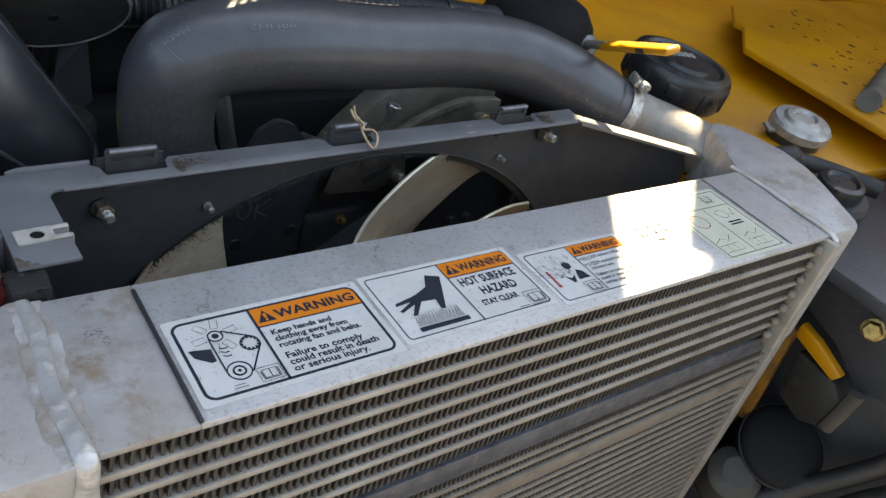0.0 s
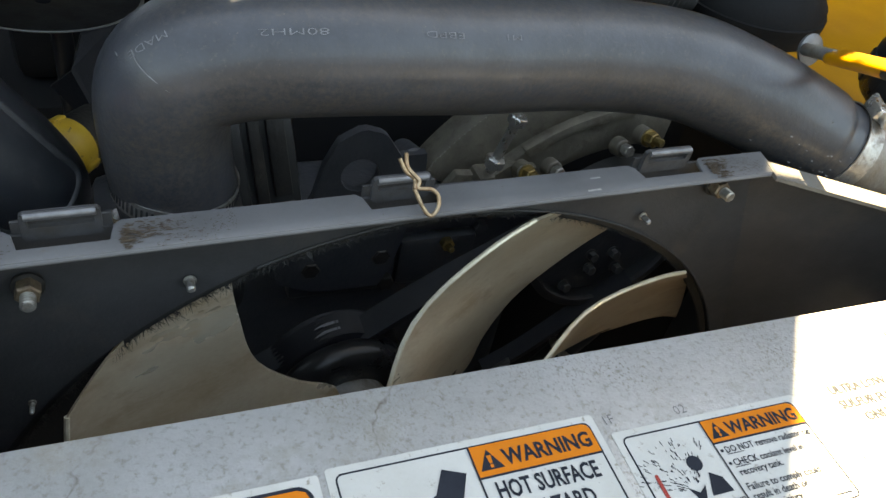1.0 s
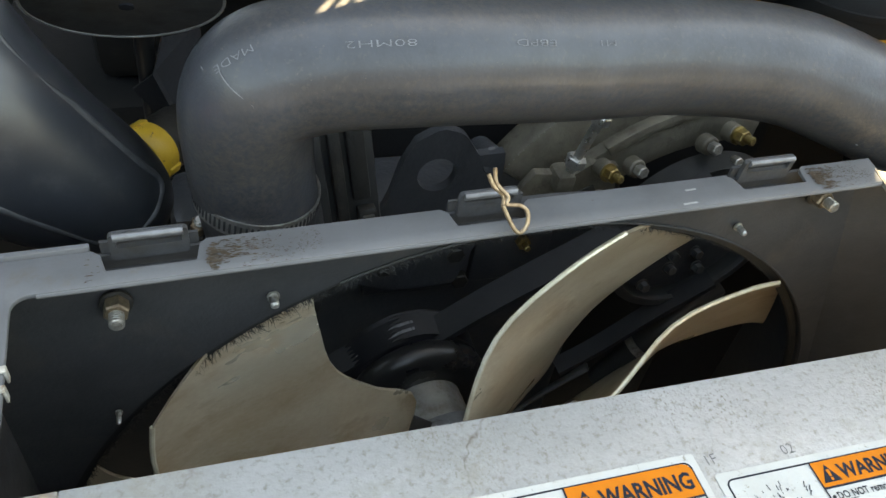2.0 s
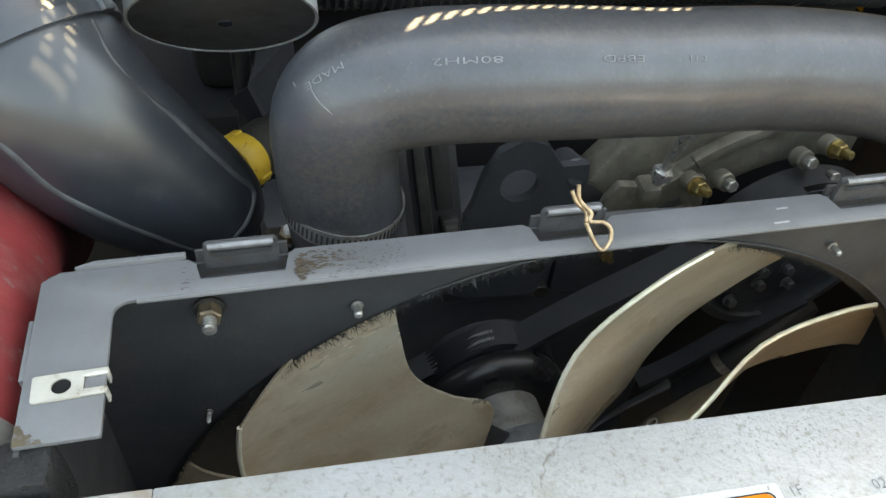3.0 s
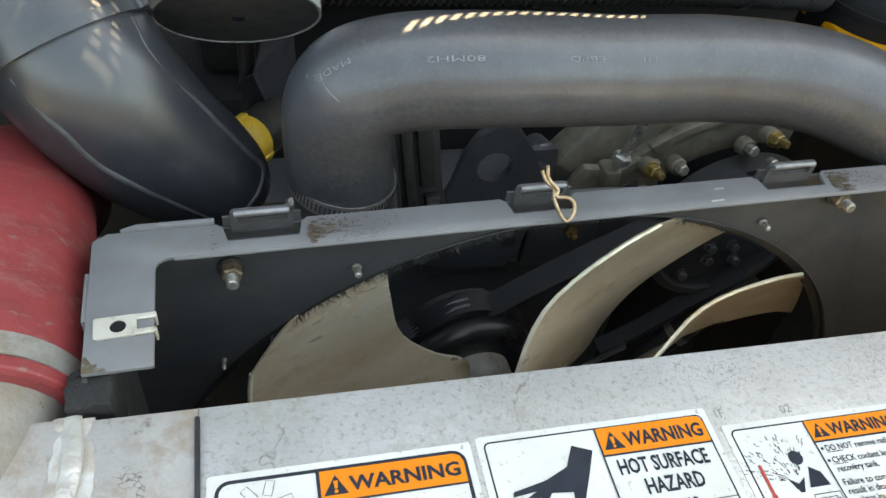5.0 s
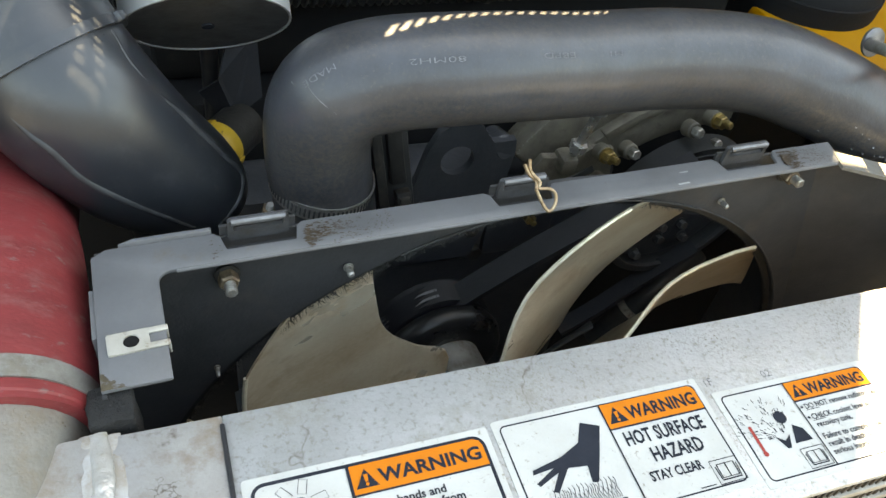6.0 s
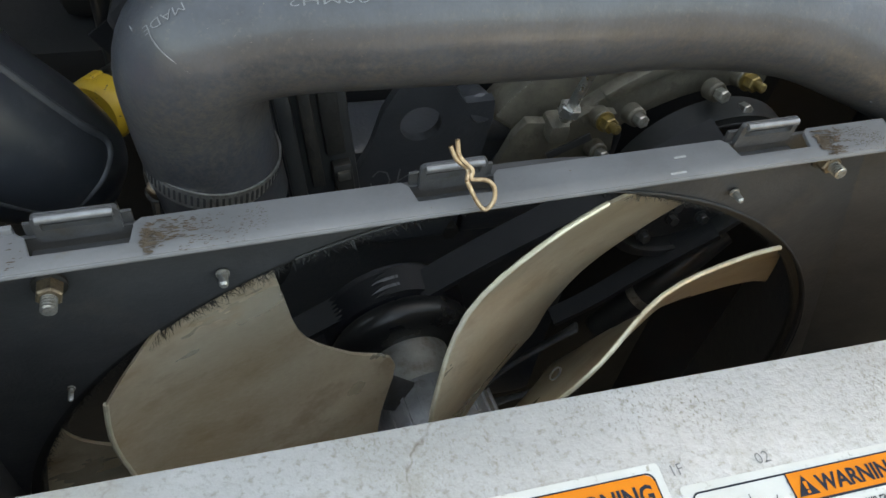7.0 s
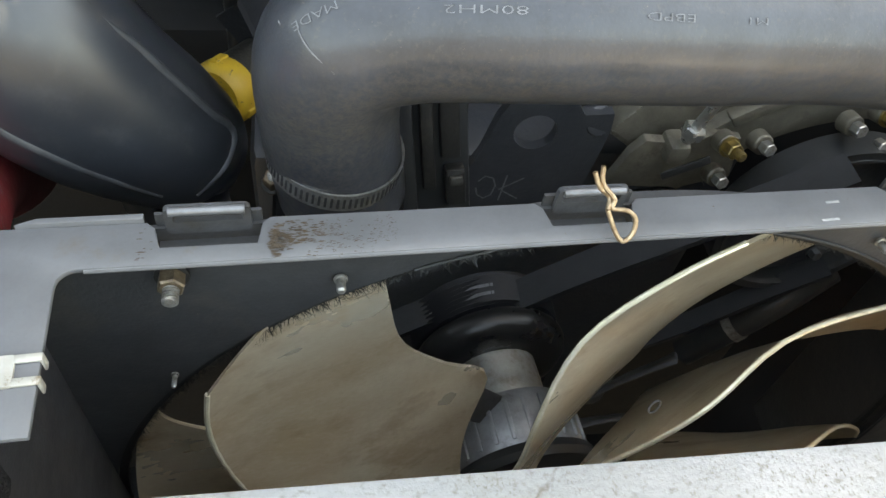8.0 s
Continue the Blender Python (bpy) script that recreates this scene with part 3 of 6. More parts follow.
def radiator():
    top = thing("radiator", (0.674, 0.02, -0.6), "weathered aluminium bar-and-plate radiator with welded end tanks", "radiator")
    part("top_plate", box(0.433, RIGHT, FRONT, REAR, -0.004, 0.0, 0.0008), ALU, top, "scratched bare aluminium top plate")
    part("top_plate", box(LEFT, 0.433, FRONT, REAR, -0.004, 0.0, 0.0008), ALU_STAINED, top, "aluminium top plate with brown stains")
    # core coloured black, so that the gaps between fins read as shade
    part("core", box(LEFT + 0.004, RIGHT - 0.008, FRONT + 0.013, REAR - 0.002, -0.6, -0.004), IRON, top, "black core standing in for shade between the fins")
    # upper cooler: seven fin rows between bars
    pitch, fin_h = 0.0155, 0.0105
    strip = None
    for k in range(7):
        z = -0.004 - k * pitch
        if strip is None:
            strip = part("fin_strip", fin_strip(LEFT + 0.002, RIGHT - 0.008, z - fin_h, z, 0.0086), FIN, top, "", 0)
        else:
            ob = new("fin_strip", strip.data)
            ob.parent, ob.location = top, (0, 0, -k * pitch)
    bar = None
    for k in range(6):
        z = -0.004 - k * pitch - fin_h
        if bar is None:
            bar = part("bar", box(LEFT + 0.001, RIGHT - 0.006, FRONT - 0.0005, REAR - 0.001, z - (pitch - fin_h), z, 0.0014), BAR, top)
        else:
            ob = new("bar", bar.data)
            ob.parent, ob.location = top, (0, 0, -k * pitch)
    z = -0.004 - 7 * pitch
    part("separator_bar", box(LEFT + 0.001, RIGHT + 0.004, FRONT + 0.001, REAR - 0.001, z - 0.02, z, 0.001), BAR_DARK, top, "dark dented separator bar")
    # lower cooler: finer rows
    z0, low_pitch, low_fin = z - 0.02, 0.0113, 0.0068
    strip = bar = None
    for k in range(28):
        dz = -k * low_pitch
        if strip is None:
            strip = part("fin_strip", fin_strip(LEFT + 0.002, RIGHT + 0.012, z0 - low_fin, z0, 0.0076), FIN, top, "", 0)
            bar = part("bar", box(LEFT + 0.001, RIGHT + 0.014, FRONT - 0.0005, REAR - 0.001, z0 - low_pitch, z0 - low_fin, 0.0012), BAR_LOW, top)
        else:
            for name, src in (("fin_strip", strip), ("bar", bar)):
                ob = new(name, src.data)
                ob.parent, ob.location = top, (0, 0, dz)
    z = z0 - 2 * low_pitch - low_fin
    part("wide_bar", box(LEFT + 0.001, RIGHT + 0.014, FRONT - 0.0015, FRONT + 0.004, z - 0.0155, z + 0.0005, 0.0014), BAR_LOW, top, "broad flat dusty bar")
    part("side_plate", box(RIGHT + 0.014, RIGHT + 0.030, FRONT - 0.003, REAR, -0.46, -0.118, 0.002), ALU_DULL, top)
    part("bottom_plate", box(LEFT, RIGHT + 0.02, FRONT, REAR, -0.6, z0 - 28 * low_pitch, 0.002), ALU, top)
    # right end: flange strip, tank and neck
    part("end_flange", box(RIGHT - 0.010, RIGHT + 0.001, FRONT - 0.011, FRONT + 0.004, -0.118, -0.002, 0.003), BAR, top, "worn end flange")
    part("tank_edge", box(RIGHT + 0.0015, RIGHT + 0.012, FRONT - 0.007, FRONT + 0.004, -0.114, -0.004, 0.003), ALU_DULL, top, "dull cast edge of the end tank")
    for k in range(7):
        z = -0.0125 - k * 0.0155
        bump = bmesh.new()
        bmesh.ops.create_uvsphere(bump, u_segments=12, v_segments=8, radius=1.0, matrix=Matrix.LocRotScale((RIGHT - 0.0125, FRONT - 0.001, z), None, (0.005, 0.004, 0.0042)))
        part("weld_tack", bump, BAR_LOW, top)
    foot = [(RIGHT, FRONT), (1.008, FRONT), (1.016, FRONT + 0.005), (1.05, 0.036), (1.062, 0.062), (1.066, 0.09), (1.06, 0.12), (1.046, 0.148), (1.03, 0.158), (1.012, 0.148), (0.998, 0.122), (RIGHT + 0.018, 0.1), (RIGHT + 0.006, 0.082), (RIGHT, REAR)]
    part("end_tank", prism(foot, -0.13, 0.0008, 0.006), ALU_CAST, top, "cast aluminium end tank with brown stains")
    neck = spline([(1.036, 0.112, -0.034), (1.032, 0.147, -0.032), (1.014, 0.180, -0.029), (0.982, 0.203, -0.022), (0.936, 0.215, -0.008)], 8)
    part("neck", tube(neck, lambda t: 0.027 + 0.002 * t, 28, wobble=0.02), ALU_DULL, top, "stained cast aluminium hose neck")
    part("weld_bead", weld([(RIGHT, REAR + 0.008, 0.0), (RIGHT + 0.001, 0.05, 0.001), (RIGHT, 0.02, 0.001), (RIGHT - 0.001, FRONT, 0.0), (RIGHT + 0.004, FRONT - 0.004, -0.012)], 0.0032, 3), WELD, top)
    # left end
    part("end_tank", box(0.2, LEFT, FRONT - 0.004, REAR + 0.002, -0.6, 0.001, 0.0025), ALU_STAINED, top, "stained cast aluminium end tank")
    part("weld_bead", weld([(LEFT - 0.002, REAR + 0.002, 0.0), (LEFT + 0.0, 0.05, 0.001), (LEFT - 0.0025, 0.02, 0.001), (LEFT - 0.001, -0.008, 0.002), (LEFT + 0.001, FRONT - 0.002, 0.0), (LEFT, FRONT - 0.004, -0.02), (LEFT - 0.002, FRONT - 0.004, -0.05)], 0.0046, 5, 0.42), WELD, top)
    part("weld_edge", weld([(LEFT - 0.0045, REAR + 0.002, 0.0), (LEFT - 0.003, 0.05, 0.0008), (LEFT - 0.005, 0.02, 0.0008), (LEFT - 0.004, -0.008, 0.0008), (LEFT - 0.003, FRONT - 0.002, 0.0)], 0.0062, 11, 0.16), WELD_EDGE, top, "brown burnt edge of the weld")
    part("weld_edge", weld([(LEFT + 0.004, REAR + 0.001, -0.0006), (LEFT + 0.005, 0.05, -0.0004), (LEFT + 0.0035, 0.02, -0.0004), (LEFT + 0.0045, -0.008, -0.0004), (LEFT + 0.004, FRONT + 0.001, -0.0006)], 0.0042, 17, 0.2), WELD_EDGE, top, "brown burnt edge of the weld")
    part("neck", tube(spline([(0.325, 0.05, -0.03), (0.332, 0.085, -0.024), (0.336, 0.125, -0.02)], 6), 0.044, 28), ALU_DULL, top, "stained aluminium hose neck")
    # scored dark lines across the top plate
    part("groove_strip", moved(box(-0.0011, 0.0011, -0.0495, 0.046, -0.0005, 0.0018, 0.0008), Matrix.Translation((0.433, 0.023, 0)) @ Matrix.Rotation(radians(0.5), 4, "Z")), BELT, top, "thin black rubber strip")
    return top


radiator()


# ---- printed decals on the top plate ----
Z0 = 0.0004


def decal(name, x0, x1, y0, y1, label, turn=0.0, border=0.0012, r=0.004, sheet=VINYL):
    c = Vector(((x0 + x1) / 2, (y0 + y1) / 2, 0.0))
    top = thing(name, (c.x, c.y, 0.0), label, "decal", "decals on the radiator")
    m = Matrix.Translation(c) @ Matrix.Rotation(radians(turn), 4, "Z")
    w, h = (x1 - x0) / 2, (y1 - y0) / 2
    part("sheet", prism(rounded(-w, w, -h, h, 0.0015, 3), 0.0, Z0, 0, m), sheet, top, "", 0)
    if border:
        o, i = rounded(-w + 0.003, w - 0.003, -h + 0.003, h - 0.003, r), rounded(-w + 0.003 + border, w - 0.003 - border, -h + 0.003 + border, h - 0.003 - border, max(r - border, 0.0006))
        part("border", ring(o, i, Z0, Z0 + 0.00015, m), INK, top, "", 0)
    return top, m, w, h


def header(top, m, x0, x1, y0, y1, size, tri, r=0.003):
    """The orange band with a warning triangle and its word."""
    poly = [(x0, y0), (x1, y0), (x1, y1 - r), (x1 - 0.3 * r, y1 - 0.3 * r), (x1 - r, y1), (x0, y1)]
    flat(poly, Z0 + 0.0001, ORANGE, top, "orange_band", m)
    stroke([(x0, y0), (x1, y0)], 0.0009, Z0 + 0.0003, INK, top, "rule", False, m)
    cx, cy = x0 + tri * 0.75, (y0 + y1) / 2
    flat([(cx - tri * 0.58, cy - tri * 0.48), (cx + tri * 0.58, cy - tri * 0.48), (cx, cy + tri * 0.54)], Z0 + 0.0003, INK, top, "triangle", m)
    flat([(cx - tri * 0.07, cy - tri * 0.18), (cx + tri * 0.07, cy - tri * 0.18), (cx + tri * 0.11, cy + tri * 0.22), (cx - tri * 0.11, cy + tri * 0.22)], Z0 + 0.0005, ORANGE, top, "exclamation_bar", m)
    flat(circle(tri * 0.09, 10, cx, cy - tri * 0.32), Z0 + 0.0005, ORANGE, top, "exclamation_dot", m)
    writing("WARNING", size, (0, 0, 0), INK, top, m=m @ Matrix.Translation((cx + tri * 0.68, cy - size * 0.35, Z0 + 0.0004)), span=x1 - 0.0022 - cx - tri * 0.68, bold=0.03)


def book(top, m, cx, cy, s):
    """The small pictogram of an open book in a square."""
    stroke([(cx - s, cy - s * 0.8), (cx + s, cy - s * 0.8), (cx + s, cy + s * 0.8), (cx - s, cy + s * 0.8)], s * 0.07, Z0 + 0.0003, INK, top, "frame_line", True, m)
    for d in (-1, 1):
        stroke([(cx, cy - s * 0.42), (cx + d * s * 0.62, cy - s * 0.42), (cx + d * s * 0.62, cy + s * 0.5), (cx, cy + s * 0.5)], s * 0.09, Z0 + 0.0003, INK, top, "page_line", True, m)
        stroke([(cx + d * s * 0.72, cy - s * 0.5), (cx + d * s * 0.78, cy + s * 0.4)], s * 0.08, Z0 + 0.0003, INK, top, "page_line", False, m)
    stroke([(cx - s * 0.74, cy - s * 0.56), (cx + s * 0.74, cy - s * 0.56)], s * 0.09, Z0 + 0.0003, INK, top, "page_line", False, m)


def words(top, m, x, y, lines, size, lead, width=1.0, mat=None):
    for k, line in enumerate(lines):
        if line:
            writing(line, size, (0, 0, 0), mat or INK, top, m=m @ Matrix.Translation((x, y - k * lead, Z0 + 0.0003)), width=width, bold=0.026 if size > 0.005 else 0.012)


def belt_decal():
    top, m, w, h = decal("warning_decal", 0.4365, 0.5465, -0.0195, 0.0405, "white decal with orange warning band about fan and belts", 0.3, 0.0016, 0.006)
    sx = -w + 0.044
    stroke([(sx, -h + 0.004), (sx, h - 0.004)], 0.0014, Z0 + 0.0004, INK, top, "rule", False, m)
    header(top, m, sx + 0.0005, w - 0.0045, h - 0.0185, h - 0.0045, 0.0088, 0.0086, 0.004)
    lines = (("Keep hands and", 0.0222, 0.0344), ("clothing away from", 0.0271, 0.0416), ("rotating fan and belts.", 0.0320, 0.0474),
             ("Failure to comply", 0.0401, 0.0439), ("could result in death", 0.0448, 0.0510), ("or serious injury.", 0.0495, 0.0429))
    for k, (line, y, span) in enumerate(lines):
        writing(line, 0.0053 if k < 3 else 0.0058, (0, 0, 0), INK, top, m=m @ Matrix.Translation((sx + 0.0045, h - 0.0035 - y, Z0 + 0.0003)), span=span, bold=0.026)
    # pulley and belt pictogram
    p = {"fan": (-w + 0.022, h - 0.017, 0.004), "alt": (-w + 0.036, h - 0.027, 0.0052), "crank": (-w + 0.024, h - 0.043, 0.0062)}
    for cx, cy, r in p.values():
        part("pulley_circle", ring(circle(r, 28, cx, cy), circle(r - 0.0007, 28, cx, cy), Z0, Z0 + 0.0003, m), INK, top, "", 0)
    cx, cy, r = p["fan"]
    flat(circle(r * 0.45, 16, cx, cy), Z0 + 0.0002, INK, top, "pulley_dot", m)
    cx, cy, r = p["crank"]
    part("pulley_circle", ring(circle(r * 0.55, 24, cx, cy), circle(r * 0.4, 24, cx, cy), Z0, Z0 + 0.0003, m), INK, top, "", 0)
    flat(circle(r * 0.16, 12, cx, cy), Z0 + 0.0002, INK, top, "pulley_dot", m)
    cx, cy, r = p["alt"]
    for k in range(12):
        a = 2 * math.pi * k / 12
        flat(circle(0.0008, 8, cx + 0.0041 * math.cos(a), cy + 0.0041 * math.sin(a)), Z0 + 0.0002, INK, top, "pulley_dot", m)
    for a, b in (((-w + 0.018, h - 0.0185), (-w + 0.018, h - 0.042)), ((-w + 0.0255, h - 0.0145), (-w + 0.0395, h - 0.0235)), ((-w + 0.041, h - 0.0285), (-w + 0.03, h - 0.0455))):
        stroke([a, b], 0.0009, Z0 + 0.0003, INK, top, "belt_line", False, m)
    cx, cy, r = p["fan"]
    for a in (75, 130, 15, 190, 250, 300):
        d, e = Vector((math.cos(radians(a)), math.sin(radians(a)))), Vector((-math.sin(radians(a)), math.cos(radians(a))))
        c = Vector((cx, cy))
        q = [c + d * 0.0055 - e * 0.0018, c + d * 0.012 - e * 0.0018, c + d * 0.012 + e * 0.0018, c + d * 0.0055 + e * 0.0018]
        stroke([tuple(v) for v in q], 0.0003, Z0 + 0.0002, INK, top, "blade_line", True, m)
    flat([(-w + 0.006, h - 0.023), (-w + 0.0165, h - 0.025), (-w + 0.0165, h - 0.0335), (-w + 0.014, h - 0.034), (-w + 0.0075, h - 0.0285)], Z0 + 0.0002, INK, top, "dark_wedge", m)
    for k in range(3):
        y = h - 0.0255 - k * 0.0028
        stroke([(-w + 0.0205, y), (-w + 0.022, y - 0.0012), (-w + 0.0245, y - 0.001)], 0.0008, Z0 + 0.0003, INK, top, "swirl_line", False, m)
    book(top, m, -w + 0.037, -h + 0.0105, 0.0058)
    for k in range(2):
        stroke([(-w + 0.018 - k * 0.001, -h + 0.0084 - k * 0.0018), (-w + 0.0235 + k * 0.001, -h + 0.0084 - k * 0.0018)], 0.0005, Z0 + 0.0002, GREY_INK, top, "small_print_bar", False, m)


def hot_decal():
    top, m, w, h = decal("warning_decal", 0.549, 0.6595, -0.0165, 0.0425, "white decal with orange band warning of a hot surface", 0.2, 0.0007, 0.003)
    sx = -w + 0.0545
    stroke([(sx, -h + 0.0035), (sx, h - 0.0035)], 0.0008, Z0 + 0.0004, INK, top, "rule", False, m)
    header(top, m, sx + 0.0004, w - 0.0036, h - 0.0172, h - 0.0036, 0.0094, 0.0084)
    words(top, m, sx + 0.0045, h - 0.0268, ["HOT SURFACE"], 0.0100, 0.009, 0.655)
    words(top, m, sx + 0.0135, h - 0.0370, ["HAZARD"], 0.0100, 0.009, 0.68)
    words(top, m, sx + 0.0075, h - 0.0458, ["STAY CLEAR"], 0.0066, 0.009, 0.74)
    # plain dark wedge above a hot bar
    shape = [(-w + 0.043, h - 0.010), (-w + 0.0505, h - 0.0135), (-w + 0.0455, h - 0.025), (-w + 0.0395, h - 0.038), (-w + 0.037, h - 0.0375), (-w + 0.038, h - 0.030), (-w + 0.030, h - 0.029),
             (-w + 0.0225, h - 0.0385), (-w + 0.0205, h - 0.0375), (-w + 0.0255, h - 0.030), (-w + 0.0165, h - 0.034), (-w + 0.0155, h - 0.0325), (-w + 0.0245, h - 0.0275), (-w + 0.0155, h - 0.0285), (-w + 0.016, h - 0.0265), (-w + 0.029, h - 0.0235), (-w + 0.0385, h - 0.019)]
    shape = [(-w + 0.0505 - (-w + 0.0505 - x) * 1.16, h - 0.010 - (h - 0.010 - y) * 1.06) for x, y in shape]
    flat(shape, Z0 + 0.0002, INK, top, "dark_shape", m)
    flat([(-w + 0.013, -h + 0.0065), (-w + 0.047, -h + 0.0065), (-w + 0.047, -h + 0.0098), (-w + 0.013, -h + 0.0098)], Z0 + 0.0002, INK, top, "hot_bar", m)
    for k in range(30):
        x = -w + 0.0145 + k * 0.00105
        top_y = -h + 0.0158 + 0.0052 * abs(math.sin(k * 1.7))
        pts = [(x + 0.0004 * math.sin(j * 1.6), -h + 0.0105 + (top_y + h - 0.0105) * j / 6) for j in range(7)]
        stroke(pts, 0.00032, Z0 + 0.0002, INK, top, "heat_line", False, m)
    book(top, m, w - 0.0105, -h + 0.0098, 0.0072)
    stroke([(w - 0.028, -h + 0.0048), (w - 0.020, -h + 0.0048)], 0.0005, Z0 + 0.0002, INK, top, "small_print_bar", False, m)


def cap_decal():
    top, m, w, h = decal("warning_decal", 0.6635, 0.7565, -0.0205, 0.0325, "white decal with orange band about the radiator cap", 0.0, 0.0007, 0.003)
    sx = -w + 0.0405
    stroke([(sx, -h + 0.0035), (sx, h - 0.0035)], 0.0007, Z0 + 0.0004, INK, top, "rule", False, m)
    header(top, m, sx + 0.0004, w - 0.0036, h - 0.0145, h - 0.0036, 0.0083, 0.0072)
    words(top, m, sx + 0.0035, h - 0.0196, ["DO NOT remove radiator cap"], 0.0043, 0.005, 0.82)
    words(top, m, sx + 0.0035, h - 0.0256, ["CHECK coolant level in", "recovery tank."], 0.0043, 0.0044, 0.86)
    words(top, m, sx + 0.0025, h - 0.0365, ["Failure to comply could", "result in death or", "serious injury."], 0.0044, 0.0042, 0.88)
    for y in (h - 0.0182, h - 0.0242):
        flat(circle(0.0007, 10, sx + 0.002, y), Z0 + 0.0003, INK, top, "bullet_dot", m)
    stroke([(sx + 0.0035, h - 0.0202), (sx + 0.0118, h - 0.0202)], 0.0003, Z0 + 0.0003, INK, top, "underline", False, m)
    stroke([(sx + 0.0035, h - 0.0262), (sx + 0.0108, h - 0.0262)], 0.0003, Z0 + 0.0003, INK, top, "underline", False, m)
    # plain pictogram: round and wedge shapes, a spray of strokes and a red column
    flat(circle(0.0034, 20, -w + 0.0275, h - 0.0205), Z0 + 0.0002, INK, top, "dark_disc", m)
    flat([(-w + 0.027, h - 0.035), (-w + 0.037, h - 0.035), (-w + 0.0355, h - 0.0285), (-w + 0.031, h - 0.0255)], Z0 + 0.0002, INK, top, "dark_wedge", m)
    flat([(-w + 0.0185, h - 0.0295), (-w + 0.0225, h - 0.0325), (-w + 0.0265, h - 0.030), (-w + 0.0235, h - 0.0365), (-w + 0.0215, h - 0.0365)], Z0 + 0.0002, INK, top, "dark_wedge", m)
    rnd = random.Random(4)
    for k in range(120):
        a, d0 = radians(rnd.uniform(55, 165)), rnd.uniform(0.003, 0.023)
        c = (-w + 0.0225 + d0 * math.cos(a), h - 0.032 + d0 * math.sin(a))
        ln = rnd.uniform(0.0006, 0.0026)
        stroke([c, (c[0] + ln * math.cos(a), c[1] + ln * math.sin(a))], 0.00032, Z0 + 0.0002, INK, top, "spray_line", False, m)
    flat(rounded(-w + 0.0078, -w + 0.0094, h - 0.036, h - 0.0215, 0.0007, 3), Z0 + 0.0002, INK_RED, top, "red_column", m)
    flat(circle(0.0013, 14, -w + 0.0086, h - 0.0365), Z0 + 0.00025, INK_RED, top, "red_bulb", m)
    book(top, m, sx - 0.0075, -h + 0.0095, 0.0064)
    stroke([(w - 0.014, -h + 0.006), (w - 0.006, -h + 0.006)], 0.0007, Z0 + 0.0002, INK, top, "small_print_bar", False, m)


def fuel_decal():
    top, m, w, h = decal("fuel_decal", 0.768, 0.822, -0.004, 0.040, "small white fuel decal with grey lettering", 0.0, 0.0)
    words(top, m, -w + 0.008, h - 0.012, ["ULTRA LOW", "SULFUR FUEL", "     ONLY"], 0.0062, 0.0078, 0.95, GREY_INK)


def fluid_decal():
    top, m, w, h = decal("instruction_decal", 0.829, 0.902, -0.0235, 0.058, "pale cream instruction decal with line drawings in boxes", 0.0, 0.0006, 0.001, VINYL_CREAM)
    stroke([(-0.002, -h + 0.003), (-0.002, h - 0.022)], 0.0006, Z0 + 0.0003, INK, top, "rule", False, m)
    stroke([(-w + 0.003, h - 0.022), (w - 0.003, h - 0.022)], 0.0006, Z0 + 0.0003, INK, top, "rule", False, m)
    for cx in (-0.019, 0.017):
        stroke([(cx - 0.012, -h + 0.008), (cx + 0.010, -h + 0.008), (cx + 0.010, -h + 0.016), (cx - 0.012, -h + 0.016)], 0.0004, Z0 + 0.0003, INK, top, "outline", True, m)
        for d in (-0.005, 0.003):
            stroke([(cx + d, -h + 0.008), (cx + d, -h + 0.016)], 0.0004, Z0 + 0.0003, INK, top, "outline", False, m)
        stroke([(cx - 0.012, -h + 0.020), (cx - 0.003, -h + 0.024), (cx + 0.003, -h + 0.020), (cx + 0.010, -h + 0.026)], 0.0004, Z0 + 0.0003, INK, top, "outline", False, m)
    stroke(circle(0.008, 24, -0.02, h - 0.036), 0.0007, Z0 + 0.0003, INK_RED, top, "red_circle", True, m)
    stroke([(0.005, h - 0.030), (0.012, h - 0.027), (0.018, h - 0.031), (0.016, h - 0.038), (0.009, h - 0.037)], 0.0005, Z0 + 0.0003, INK, top, "outline", True, m)
    stroke([(0.020, h - 0.033), (0.023, h - 0.036), (0.028, h - 0.026)], 0.0006, Z0 + 0.0003, INK, top, "tick", False, m)
    for k in range(2):
        stroke([(0.008, h - 0.043 - k * 0.003), (0.024, h - 0.043 - k * 0.003)], 0.0016, Z0 + 0.0003, INK, top, "small_print_bar", False, m)
    book(top, m, 0.016, h - 0.0125, 0.006)
    stroke([(w + 0.0045, -h), (w + 0.0065, h + 0.02)], 0.0013, 0.0006, INK, top, "edge_line", False, m)


def stamped_marks():
    top = thing("stamped_marks", (0.69, 0.035, 0.0), "faint grey stamped characters on the aluminium top plate", "marking")
    for text, x, y in (("1F", 0.6625, 0.0365), ("02", 0.6965, 0.0345)):
        writing(text, 0.0062, (x, y, 0.0003), CHALK, top, 3, bold=-0.01)


stamped_marks()
belt_decal()
hot_decal()
cap_decal()
fuel_decal()
fluid_decal()


# ---- fan shroud ----
SH = Matrix.Translation((0.416, 0.153, 0.0)) @ Matrix.Rotation(radians(2.0), 4, "Z")
PLATE = 0.024            # depth of the plate behind the front lip
FLANGE_Z = 0.008
FAN = Vector((0.653, 0.2, -0.297))
HOLE_AT, HOLE_R = Vector((0.651, 0.2, -0.2875)), 0.275


